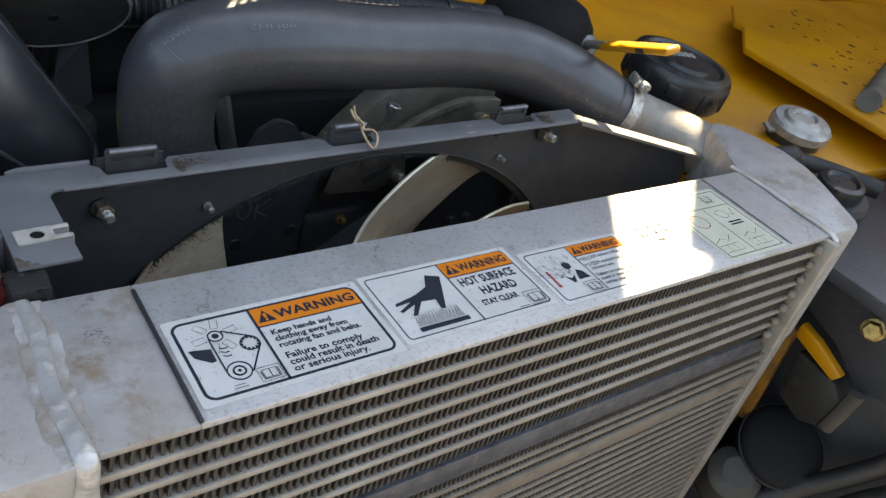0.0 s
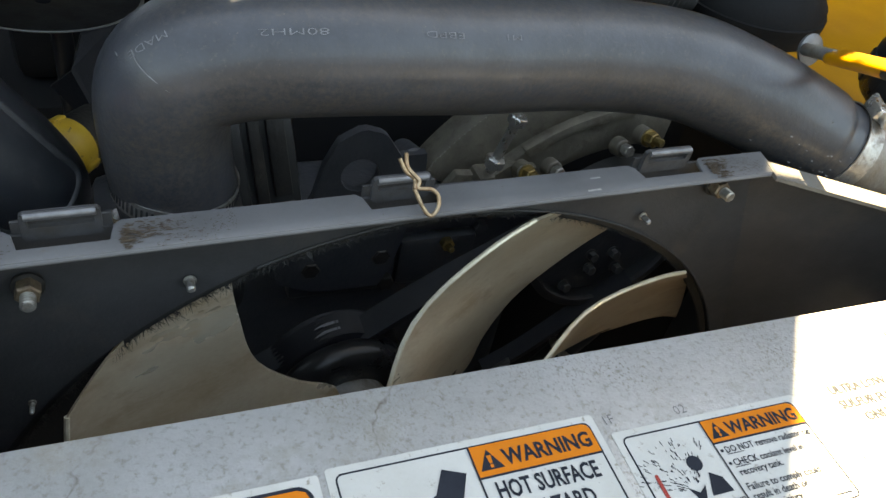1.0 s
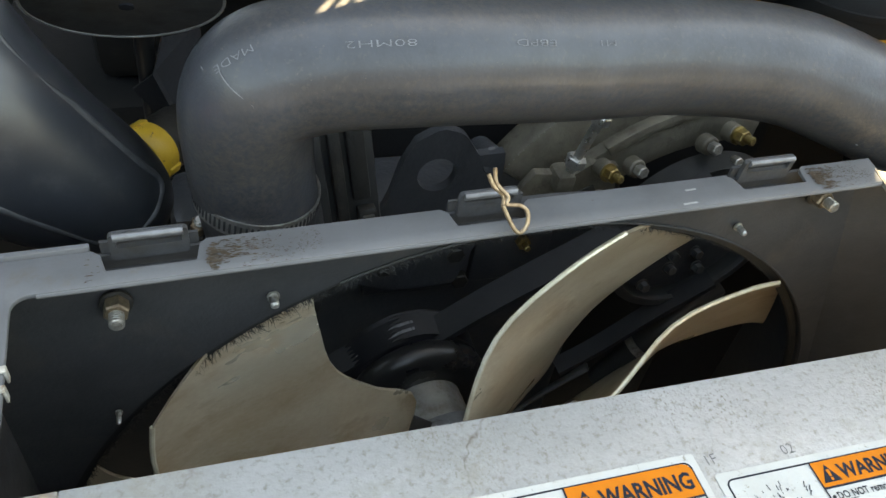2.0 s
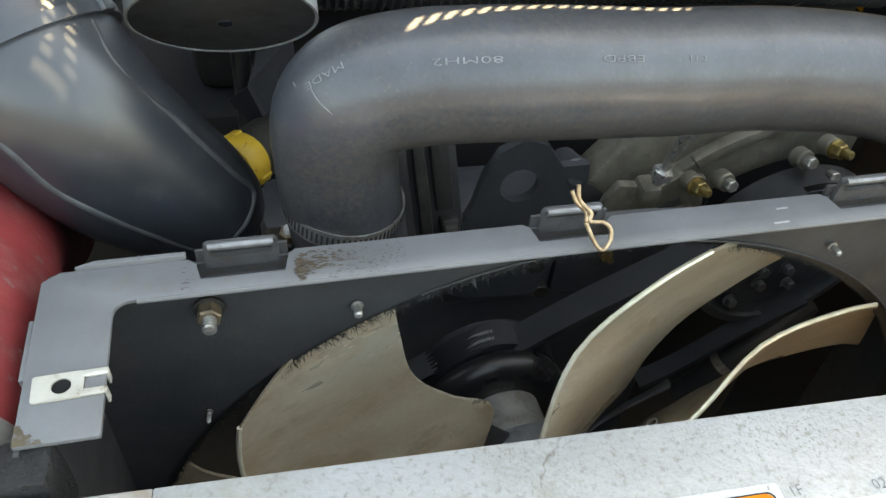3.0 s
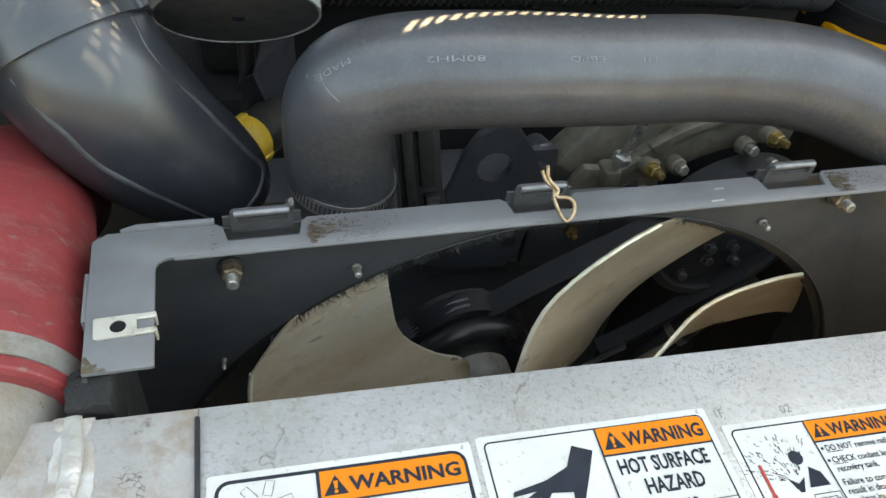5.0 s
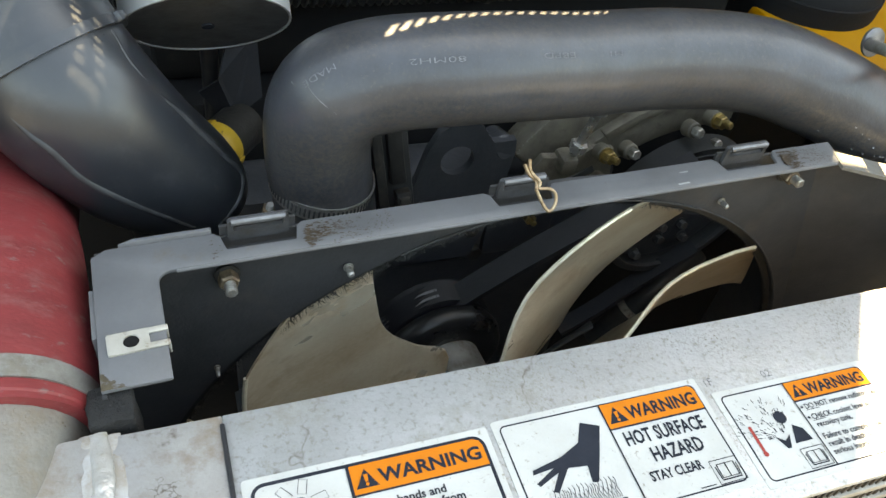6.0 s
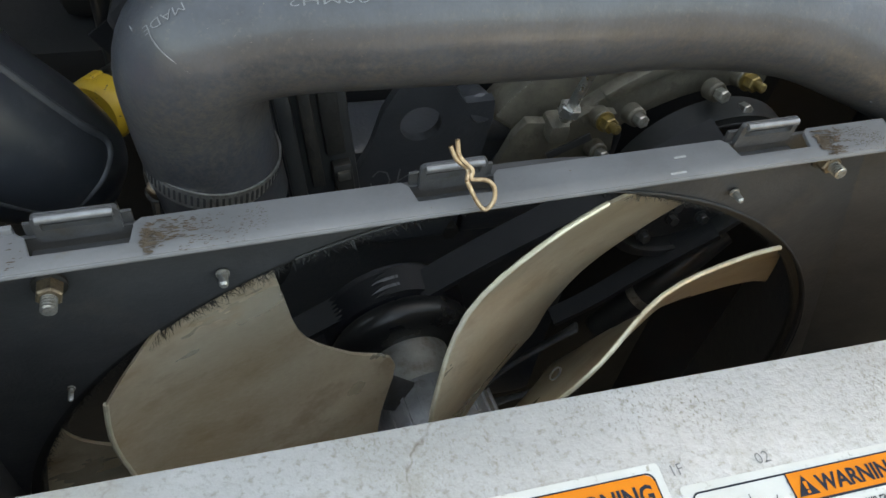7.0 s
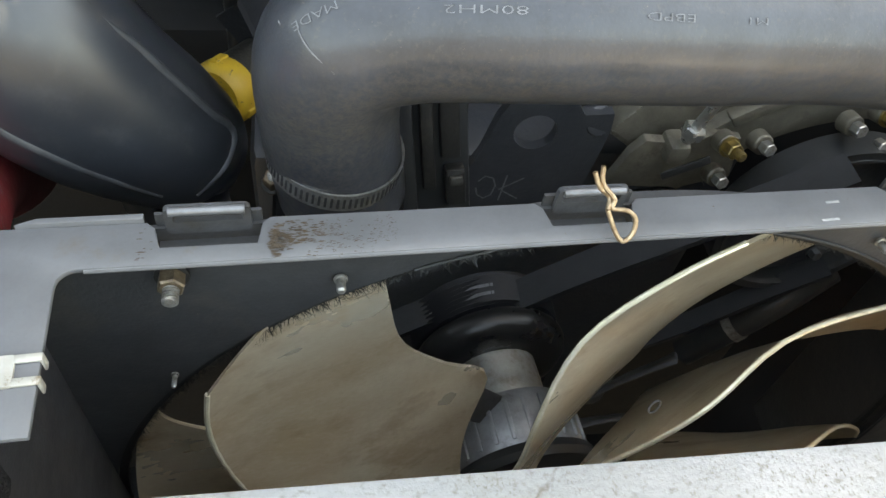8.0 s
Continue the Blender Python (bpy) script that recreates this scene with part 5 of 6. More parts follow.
belt("belt", [(0.606, 0.297, -0.290), (0.622, 0.297, -0.262), (0.640, 0.297, -0.240), (0.70, 0.298, -0.196), (0.78, 0.30, -0.148), (0.86, 0.302, -0.10)], 0.026, "black rubber drive belt with faded print running up to the cover", range(6, 20, 2))
belt("belt", [(0.79, 0.317, -0.3375), (0.825, 0.317, -0.3135), (0.871, 0.317, -0.2725), (0.92, 0.317, -0.2345)], 0.018, "black ribbed drive belt beside the fan")


def bypass_hose():
    top = thing("bypass_hose", (0.90, 0.33, -0.33), "short black coolant bypass hose behind the fan", "hose")
    part("hose", tube(spline([(0.86, 0.335, -0.40), (0.885, 0.33, -0.352), (0.915, 0.33, -0.31), (0.96, 0.345, -0.28)], 8), 0.0135, 20), BLACK, top)
    part("clamp_band", ring(circle(0.0152, 28), circle(0.0136, 28), -0.0045, 0.0045, along((0.889, 0.33, -0.346), (0.55, 0, 0.83)), 0.0004), STEEL, top, "zinc clamp band")


bypass_hose()


# ---- upper coolant hose ----
HOSE = [(0.946, 0.2105, -0.0115), (0.931, 0.216, -0.0058), (0.908, 0.2245, 0.0045), (0.868, 0.237, 0.0205), (0.8197, 0.2515, 0.0335), (0.7531, 0.2575, 0.0398), (0.6798, 0.2525, 0.0442), (0.605, 0.2455, 0.0518),
        (0.5468, 0.2485, 0.0492), (0.5172, 0.2485, 0.0362), (0.5134, 0.2575, -0.0075), (0.52, 0.256, -0.0628)]
HOSE_R = 0.0332


def clamp(name, c, axis, r, width, label, facing, mat=None, screw_mat=None, slots=10):
    """A worm-drive band with its slots; its housing and screw lie on the side that faces a direction."""
    top = thing(name, tuple(c), label, "hose clamp", "hose clamps")
    m = along(c, axis)
    f = m.to_3x3().inverted() @ Vector(facing)
    screw_angle = math.degrees(math.atan2(f.y, f.x))
    band = part("band", ring(circle(r + 0.0012, 48), circle(r + 0.0001, 48), -width / 2, width / 2, m, 0.0003), mat or STEEL, top)
    # dark blocks on the band stand in for the shaded openings
    for k in range(slots):
        a = radians(screw_angle + 14 + k * 5)
        q = m @ Matrix.Rotation(a, 4, "Z") @ Matrix.Translation((r + 0.0012, 0, 0))
        part("slot", moved(box(-0.0002, 0.0003, -0.0006, 0.0006, -width * 0.3, width * 0.3), q), SHROUD_IN, band, "", 0)
    q = m @ Matrix.Rotation(radians(screw_angle), 4, "Z") @ Matrix.Translation((r + 0.0045, 0, 0))
    housing = part("housing", moved(box(-0.004, 0.004, -0.009, 0.009, -width * 0.62, width * 0.62, 0.0018), q), screw_mat or ZINC, top)
    part("screw", moved(lathe([(0.0032, -0.015), (0.0032, 0.009), (0.0056, 0.009), (0.0056, 0.015), (0.0045, 0.0165)], Matrix.Rotation(radians(90), 4, "X"), 12), q @ Matrix.Translation((0.0015, 0, 0))), screw_mat or ZINC, housing)
    return top


def hose_girth(t):
    """The rubber is pinched in under the clamp and swells to a lip a thumb's width before it."""
    f = max(0.0, min(1.0, (t - 0.108) / 0.028))
    return HOSE_R * (0.94 + 0.06 * f * f * (3 - 2 * f))


def coolant_hose():
    top = thing("coolant_hose", (0.70, 0.252, 0.045), "dusty black rubber coolant hose bent from engine to radiator", "hose")
    pts = spline(HOSE, 10)
    body = part("hose", tube(pts, hose_girth, 48, wobble=0.003), HOSE_RUBBER, top)
    # faded print, upside down along the front of the hose
    for text, x, size in (("EBPD", 0.653, 0.0046), ("80MH2", 0.588, 0.0046), ("M1", 0.690, 0.0042)):
        lay_print(top, text, x, size, 44)
    # the first word bends down over the elbow
    cu = bpy.data.curves.new("letters", "FONT")
    cu.body, cu.size, cu.resolution_u, cu.offset = "MADE", 0.0062, 2, -0.00008
    tmp = new("letters", cu)
    bpy.context.view_layer.update()
    me = bpy.data.meshes.new_from_object(tmp.evaluated_get(bpy.context.evaluated_depsgraph_get()))
    bpy.data.objects.remove(tmp)
    bm = bmesh.new()
    bm.from_mesh(me)
    a, ex = Vector((0.5162, 0.232, 0.0713)), Vector((-0.834, 0.02, -0.551)).normalized()
    near = min(pts, key=lambda q: (q - a).length)
    ey = (a - near).normalized().cross(ex).normalized()
    for v in bm.verts:
        q = a + ex * v.co.x * 1.25 + ey * v.co.y * 0.8
        near = min(pts, key=lambda p: (p - q).length)
        v.co = near + (q - near).normalized() * (HOSE_R * 1.008 + 0.0001)
    part("print", bm, CHALK, top, "", 0)
    # long pale scratches on the outside of the bend
    for line in (((0.5004, 0.2325, 0.0619), (0.5022, 0.2267, 0.0587), (0.5062, 0.2216, 0.0550), (0.5145, 0.2164, 0.0490)), ((0.4936, 0.2377, 0.0580), (0.4945, 0.2347, 0.0573))):
        part("scratch", tube(spline(line, 6), lambda t: 0.00005 + 0.00028 * math.sin(math.pi * t), 6), CHALK, top, "long pale scratch")
    # torn flecks of rubber near the radiator end
    rnd = random.Random(21)
    flecks = bmesh.new()
    for k in range(26):
        i, ang = rnd.randrange(6, 30), radians(rnd.gauss(18, 20))
        d = (pts[i + 1] - pts[i - 1]).normalized()
        front = Vector((0, -1, 0))
        front = (front - d * front.dot(d)).normalized()
        out = front * math.cos(ang) - front.cross(d).normalized() * math.sin(ang) * -1
        q, r = pts[i] + out * hose_girth(i / (len(pts) - 1)), rnd.uniform(0.0004, 0.0011)
        side = out.cross(d).normalized()
        ridge = [flecks.verts.new(q + out * r * 0.7 + d * r * 0.3)]
        ridge += [flecks.verts.new(q + (d * math.cos(a) * rnd.uniform(0.7, 1.9) + side * math.sin(a) * rnd.uniform(0.6, 1.2)) * r) for a in (0, 1.2, 2.5, 3.8, 5.0)]
        for j in range(5):
            flecks.faces.new((ridge[0], ridge[1 + j], ridge[1 + (j + 1) % 5]))
    part("fleck", flecks, CHALK, top, "torn flecks of rubber", 0)
    return top


def lay_print(top, text, x, size, rise=38):
    """Lettering wrapped on the hose, starting on its axis at x and read from the far side."""
    cu = bpy.data.curves.new("letters", "FONT")
    cu.body, cu.size, cu.resolution_u, cu.offset = text, size, 2, -0.014 * size
    tmp = new("letters", cu)
    bpy.context.view_layer.update()
    me = bpy.data.meshes.new_from_object(tmp.evaluated_get(bpy.context.evaluated_depsgraph_get()))
    bpy.data.objects.remove(tmp)
    bm = bmesh.new()
    bm.from_mesh(me)
    pts = spline(HOSE, 40)
    start = min(range(len(pts)), key=lambda i: abs(pts[i].x - x) + (0 if pts[i].z > 0.012 else 1))
    run = [0.0]
    for i in range(start, len(pts) - 1):
        run.append(run[-1] + (pts[i + 1] - pts[i]).length)
    for v in bm.verts:
        s = v.co.x * 2.15
        k = min(range(len(run)), key=lambda i: abs(run[i] - s))
        c = pts[start + k]
        d = (pts[start + k + 1] - pts[start + k - 1]).normalized()
        c = c + d * (s - run[k])
        a = radians(rise) + (-v.co.y + size * 0.4) / HOSE_R
        front = Vector((0, -1, 0))
        front = (front - d * front.dot(d)).normalized()
        rise_dir = -front.cross(d).normalized()
        v.co = c + (front * math.cos(a) + rise_dir * math.sin(a)) * (HOSE_R * 1.009 + 0.0001)
    part("print", bm, CHALK, top, "", 0)


coolant_hose()
clamp("hose_clamp", Vector((0.9415, 0.2122, -0.0098)), (-0.86, 0.32, 0.39), 0.0316, 0.013, "zinc worm-drive clamp on the radiator end of the hose", (0.35, -0.2, 0.9))
clamp("hose_clamp", Vector((0.5165, 0.2568, -0.034)), (-0.12, 0.02, -1), 0.0328, 0.011, "zinc worm-drive clamp low on the engine end of the hose", (0.45, 0.9, 0.0), None, NUT, 46)
single("thermostat_housing", join(lathe([(0.034, -0.12), (0.034, -0.066), (0.030, -0.06)], Matrix.Translation((0.519, 0.256, 0)), 28), box(0.482, 0.538, 0.232, 0.30, -0.14, -0.085, 0.006)), SHADE_BLACK, "cast housing under the coolant hose", "housing")
fastener("bolt_and_nut", (0.484, 0.272, -0.0735), (0.0, -0.35, 1), 0.010, "small zinc bolt beside the hose foot", NUT, stud=0.004, stud_r=0.003, group="engine bolts")


# ---- air intake boot, red hose, canister ----
def intake_boot():
    top = thing("intake_boot", (0.40, 0.29, -0.02), "smooth moulded black rubber air intake elbow with raised seams", "intake hose")
    pts = spline([(0.295, 0.365, 0.225), (0.312, 0.345, 0.17), (0.331, 0.324, 0.119), (0.353, 0.3005, 0.067), (0.379, 0.272, 0.034), (0.403, 0.269, -0.0035), (0.428, 0.2755, -0.036), (0.4435, 0.2855, -0.063), (0.4525, 0.288, -0.0846)], 10)
    sizes = spline([(0, r, 0) for r in (0.054, 0.053, 0.051, 0.0485, 0.0465, 0.0443, 0.0392, 0.031, 0.0125)], 10)
    girth = lambda t: sizes[round(t * (len(sizes) - 1))].y
    part("elbow", tube(pts, girth, 48, 1.0, (0, -1, 0)), BOOT, top)
    part("outlet", tube(spline([(0.405, 0.29, -0.03), (0.42, 0.30, -0.07), (0.425, 0.31, -0.16)], 8), 0.03, 32), BOOT, top)
    # a second sleeve is pushed over the upper end and stops at a raised collar
    at, d = Vector((0.3672, 0.2834, 0.0481)), Vector((0.4318, -0.5441, -0.7194))
    i = max(k for k in range(len(pts)) if (pts[k] - at).dot(d) <= 0.001)
    upper, lean = pts[:i + 5], (pts[i + 1] - pts[i]).normalized()
    bm = tube(upper, lambda t: girth(t * (i + 4) / (len(pts) - 1)) + 0.0016, 48, 1.0, (0, -1, 0))
    for v in bm.verts:
        over = (v.co - at).dot(d)
        if over > 0:
            v.co -= lean * over / lean.dot(d)
    part("sleeve", bm, BOOT, top, "upper rubber sleeve")
    m = along(at, d)
    part("collar", ring(circle(0.0508, 56), circle(0.040, 56), -0.0034, 0.0022, m, 0.0017), BOOT, top, "raised collar")
    f = m.inverted() @ Vector((0.4085, 0.283, 0.073))
    part("collar_tab", moved(box(-0.003, 0.003, -0.005, 0.005, -0.0032, 0.0028, 0.0012), m @ Matrix.Rotation(math.atan2(f.y, f.x), 4, "Z") @ Matrix.Translation((0.0505, 0, 0))), BOOT, top)
    # raised mould seams along both flanks, meeting round the closed end
    for run in (((0.3478, 0.2408, 0.0576), (0.3608, 0.2303, 0.0423), (0.3699, 0.2259, 0.0328), (0.3805, 0.2237, 0.0155), (0.396, 0.224, -0.001), (0.4169, 0.2287, -0.023), (0.4332, 0.2372, -0.044)),
                ((0.4065, 0.2714, 0.074), (0.4134, 0.2590, 0.0617), (0.4248, 0.2560, 0.0425), (0.435, 0.2585, 0.0272), (0.4475, 0.2605, 0.006), (0.459, 0.2635, -0.0140), (0.4655, 0.2685, -0.0265), (0.4676, 0.2665, -0.0346), (0.4635, 0.2565, -0.042), (0.4565, 0.2493, -0.0467), (0.4485, 0.2452, -0.0524))):
        path = []
        for q in spline(run, 8):
            axis = min(pts, key=lambda p: (p - q).length)
            path.append(q + (axis - q).normalized() * 0.0014)
        part("seam", tube(path, lambda t: 0.0019 + 0.0008 * math.sin(math.pi * t), 14), SEAM, top, "raised seam, pale with dust and a painted highlight")


intake_boot()


def red_hose():
    top = thing("red_hose", (0.335, 0.2, -0.02), "faded red silicone hose with dusty scuffs", "hose")
    part("hose", tube(spline([(0.336, 0.088, -0.022), (0.333, 0.15, -0.021), (0.328, 0.20, -0.024), (0.318, 0.27, -0.05), (0.31, 0.34, -0.11)], 8), 0.0465, 40, wobble=0.006), RED, top)
    part("cuff", lathe([(0.0462, -0.001), (0.0474, 0.0), (0.0474, 0.005), (0.0462, 0.006)], along((0.336, 0.0915, -0.022), (-0.03, 1, 0)), 40), RED, top, "cut end of the hose")


red_hose()
clamp("hose_clamp", Vector((0.3355, 0.101, -0.0222)), (-0.05, 1, -0.04), 0.0468, 0.012, "dull steel band clamp round the red hose", (-0.95, 0, -0.3), CAP_METAL)


def canister():
    c, d = Vector((0.459, 0.335, 0.0365)), Vector((0, 0.76, 0.65))
    m = along(c, d)
    top = thing("canister", tuple(c), "grey cylindrical canister with a recessed dark end", "canister")
    part("body", ring(circle(0.052, 48), circle(0.0505, 48), -0.0005, 0.16, m, 0.0006), CANISTER, top)
    part("end_cap", lathe([(0.02, 0.001), (0.0502, 0.0), (0.0502, 0.012)], m, 48), TAB, top, "recessed dark end")
    # solid black disc; the dark inside of the hole is painted
    part("drain_hole", lathe([(0.004, 0.0), (0.004, 0.003)], m @ Matrix.Translation((0, -0.006, 0)), 16), INK, top)
    part("pipe", tube(spline([(0.462, 0.40, 0.02), (0.461, 0.395, -0.04), (0.46, 0.395, -0.12)], 6), 0.0065, 18), CAP_BLACK, top)


canister()


def oil_cap():
    top = thing("oil_cap", (0.455, 0.335, -0.05), "yellow plastic oil filler cap with black specks", "cap")
    m = along((0.4533, 0.335, -0.0665), (-0.5, -0.8, 0.2))
    part("rim", lathe([(0.0182, -0.0115), (0.0194, -0.0105), (0.0199, -0.006), (0.0198, 0.0), (0.0188, 0.0035), (0.0165, 0.0058), (0.0125, 0.0055), (0.0115, 0.0035), (0.002, 0.003)], m, 48), YELLOW_CAP, top)
    for k in range(3):
        part("grip", moved(box(-0.0032, 0.0032, -0.0210, -0.0182, -0.0112, 0.0005, 0.0012), m @ Matrix.Rotation(radians(120 * k + 75), 4, "Z")), YELLOW_CAP, top)
    part("neck", lathe([(0.0185, -0.05), (0.0185, -0.010)], m, 24), GRIME, top)


oil_cap()


def heat_flap():
    """A stiff insulation sheet folded along a slanting crease."""
    top = thing("heat_flap", (0.472, 0.385, -0.05), "dark blue-grey creased insulation flap behind the hose", "flap")
    crease = (Vector((0.4646, 0.374, -0.0329)), Vector((0.4754, 0.376, -0.0688)))
    for name, outer in (("fold", (Vector((0.4505, 0.384, -0.0493)), Vector((0.4660, 0.384, -0.0735)))), ("fold", (Vector((0.4728, 0.392, -0.0148)), Vector((0.4961, 0.396, -0.0097)), Vector((0.4977, 0.39, -0.0618))))):
        bm = bmesh.new()
        ring_pts = [crease[0], *outer, crease[1]]
        front = [bm.verts.new(q) for q in ring_pts]
        back = [bm.verts.new(q + Vector((0, 0.0018, 0))) for q in ring_pts]
        bm.faces.new(front)
        bm.faces.new(back[::-1])
        for k in range(len(front)):
            bm.faces.new((front[k], back[k], back[(k + 1) % len(front)], front[(k + 1) % len(front)]))
        bmesh.ops.recalc_face_normals(bm, faces=bm.faces[:])
        part(name, bm, FLAP, top, "", 0)


heat_flap()


def conduit():
    path = spline([(0.40, 0.46, 0.0), (0.53, 0.455, -0.004), (0.68, 0.455, -0.006), (0.85, 0.46, -0.01), (1.0, 0.48, -0.03)], 90)
    bm = tube(path, lambda t: 0.0165 + 0.0018 * math.sin(t * 540), 20)
    top = thing("corrugated_conduit", tuple(path[0]), "black corrugated cable conduit across the engine", "conduit")
    part("sleeve", bm, BLACK, top)
    for i in (70, 190, 300):
        part("cable_tie", ring(circle(0.0195, 24), circle(0.0175, 24), -0.002, 0.002, along(path[i], path[i + 1] - path[i])), CAP_BLACK, top)


conduit()


# ---- engine ----
def engine():
    top = thing("engine", (0.7, 0.6, -0.9), "black painted diesel engine block deep in the bay", "engine")
    # black in place of shade; left end of the block added as filler
    part("block", box(0.02, 1.04, 0.44, 0.98, -0.85, -0.10, 0.02), SHADE_BLACK, top)
    part("head", box(0.42, 0.98, 0.47, 0.9, -0.10, -0.03, 0.012), SHADE_BLACK, top)
    part("front_case", box(0.46, 0.84, 0.375, 0.44, -0.6, -0.16, 0.012), IRON, top)
    for x, z in ((0.56, -0.13), (0.60, -0.135), (0.69, -0.125), (0.73, -0.14), (0.78, -0.16), (0.52, -0.2), (0.84, -0.2), (0.86, -0.15), (0.815, -0.145)):
        part("bolt", moved(hexagon(0.012, 0.007), along((x, 0.374, z - 0.04), (0, -1, 0))), IRON, top)
    return top


engine()


def front_housing():
    """The bolted housing seen over the fan, with a plated stud and loose bolt heads round it."""
    top = thing("water_pump_housing", (0.68, 0.36, -0.22), "black cast housing with bolts on the engine front", "housing")
    part("body", box(0.605, 0.70, 0.36, 0.376, -0.255, -0.198, 0.005), IRON, top)
    part("flange", box(0.702, 0.775, 0.362, 0.376, -0.255, -0.2, 0.005), IRON, top)
    part("type_plate", box(0.632, 0.668, 0.3588, 0.361, -0.244, -0.236, 0.001), GRIME, top)
    for x, z in ((0.622, -0.214), (0.682, -0.207), (0.69, -0.24)):
        part("bolt", moved(hexagon(0.014, 0.008), along((x, 0.359, z), (0, -1, 0.1))), GRIME, top, "", 20)
    part("plated_stud", join(moved(hexagon(0.011, 0.007), along((0.744, 0.361, -0.205), (0, -1, 0.2))), lathe([(0.003, 0.0), (0.003, 0.014), (0.002, 0.015)], along((0.744, 0.361, -0.205), (0, -1, 0.2)), 12)), GOLD, top, "yellow zinc stud", 20)


front_housing()
for at in ((0.8746, 0.327, -0.2078), (0.8981, 0.327, -0.2078), (0.9071, 0.327, -0.228), (0.8571, 0.327, -0.2441), (0.8773, 0.327, -0.2249)):
    fastener("bolt_and_nut", at, (0.05, -1, 0.25), 0.0085, "grimy grey hex bolt head behind the fan", TAB, stud=0, height=0.006, group="engine bolts")


def lifting_bracket():
    top = thing("lifting_bracket", (0.65, 0.36, -0.25), "black steel lifting bracket with a round eye and chalk tick", "bracket")
    m = Matrix.Translation((0.656, 0.356, -0.119)) @ Matrix.Rotation(radians(88), 4, "X")
    shape = [(0.034, 0.012), (0.052, 0.022), (0.054, 0.002), (0.050, -0.03), (0.042, -0.075), (0.03, -0.12), (-0.03, -0.12), (-0.075, -0.10), (-0.055, -0.06), (-0.036, -0.02), (-0.028, 0.012), (-0.018, 0.032), (0.0, 0.042), (0.018, 0.036)]
    n = 42
    closed = [Vector(q) for q in shape] + [Vector(shape[0])]
    outer = []
    for i in range(n):
        d = Vector((math.cos(2 * math.pi * i / n), math.sin(2 * math.pi * i / n)))
        best = 0.0
        for p, q in zip(closed, closed[1:]):
            e = q - p
            den = d.x * e.y - d.y * e.x
            if abs(den) > 1e-9:
                t, u = (p.x * e.y - p.y * e.x) / den, (p.x * d.y - p.y * d.x) / den
                if t > 0 and 0 <= u <= 1:
                    best = max(best, t)
        outer.append((d.x * best, d.y * best))
    part("plate", ring(outer, circle(0.0152, n), -0.008, 0.0, m), IRON, top)
    part("knob", lathe([(0.012, -0.02), (0.012, 0.004), (0.009, 0.008)], along((0.70, 0.365, -0.115), (0.1, -1, 0.3)), 20), IRON, top)
    mm = m @ Matrix.Translation((-0.019, -0.052, 0.0009)) @ Matrix.Scale(1.45, 4)
    stroke([(0.005 * math.cos(t) - 0.006, 0.008 * math.sin(t)) for t in (2.6, 1.8, 0.9, 0.1, -0.8, -1.6, -2.4, -3.1)], 0.0009, 0, CHALK, top, "paint_mark", False, mm)
    for line in (((0.004, 0.008), (0.002, -0.010)), ((0.013, 0.006), (0.001, -0.002)), ((0.003, -0.003), (0.012, -0.009))):
        stroke(line, 0.0009, 0, CHALK, top, "paint_mark", False, mm)


lifting_bracket()


def connector_block():
    top = thing("connector_block", (0.592, 0.31, -0.16), "black ribbed plastic connector block beside the hose", "connector")
    m = Matrix.Translation((0.578, 0.325, -0.078)) @ Matrix.Rotation(radians(-16), 4, "X") @ Matrix.Rotation(radians(-6), 4, "Y")
    part("body", moved(box(-0.026, 0.020, -0.008, 0.02, -0.062, 0.05, 0.002), m), BLACK, top)
    for x0, x1, z0, z1, d in ((-0.024, -0.014, -0.058, 0.048, 0.005), (-0.010, -0.002, -0.04, 0.048, 0.007), (0.002, 0.014, -0.02, 0.044, 0.006), (0.004, 0.016, -0.052, -0.026, 0.009)):
        part("rib", moved(box(x0, x1, -0.008 - d, -0.007, z0, z1, 0.0015), m), GRIME if d > 0.0055 else BLACK, top)
    part("latch", moved(box(0.006, 0.014, -0.020, -0.016, -0.036, -0.030, 0.001), m), GRIME_PALE, top)


connector_block()


def gear_cover():
    """A cast cover with an arched rim of bolts over a dark pulley, and the slotted adjuster plate beside it."""
    top = thing("gear_cover", (0.885, 0.34, -0.2), "grey cast engine cover with a bolted arched rim", "engine cover")
    m = Matrix.Translation((0.90, 0.336, -0.26)) @ Matrix.Rotation(radians(84), 4, "X")
    n = 48
    arc = [radians(82 + 62 * i / n) for i in range(n + 1)]
    poly = [(0.193 * math.cos(a), 0.193 * math.sin(a)) for a in arc] + [(0.159 * math.cos(a), 0.159 * math.sin(a)) for a in arc[::-1]]
    part("rim", prism(poly, -0.012, 0.004, 0.0018, m), ENGINE_GREY, top)
    poly = [(0.235 * math.cos(a), 0.235 * math.sin(a)) for a in arc] + [(0.185 * math.cos(a), 0.185 * math.sin(a)) for a in arc[::-1]]
    part("web", prism(poly, -0.04, -0.008, 0.004, m), ENGINE_GREY, top)
    part("rib", prism([(0.197 * math.cos(a), 0.197 * math.sin(a)) for a in arc[10:34]] + [(0.188 * math.cos(a), 0.188 * math.sin(a)) for a in arc[10:34][::-1]], -0.003, 0.0075, 0.001, m), ENGINE_GREY, top)
    for at in ((0.7885, 0.331, -0.140), (0.784, 0.331, -0.108), (0.810, 0.331, -0.108), (0.869, 0.331, -0.091), (0.888, 0.331, -0.081)):
        part("boss", lathe([(0.0082, -0.009), (0.0076, 0.0), (0.0066, 0.0012)], along(at, (0.05, -0.95, 0.3)), 20), ENGINE_GREY, top)
    return top


gear_cover()


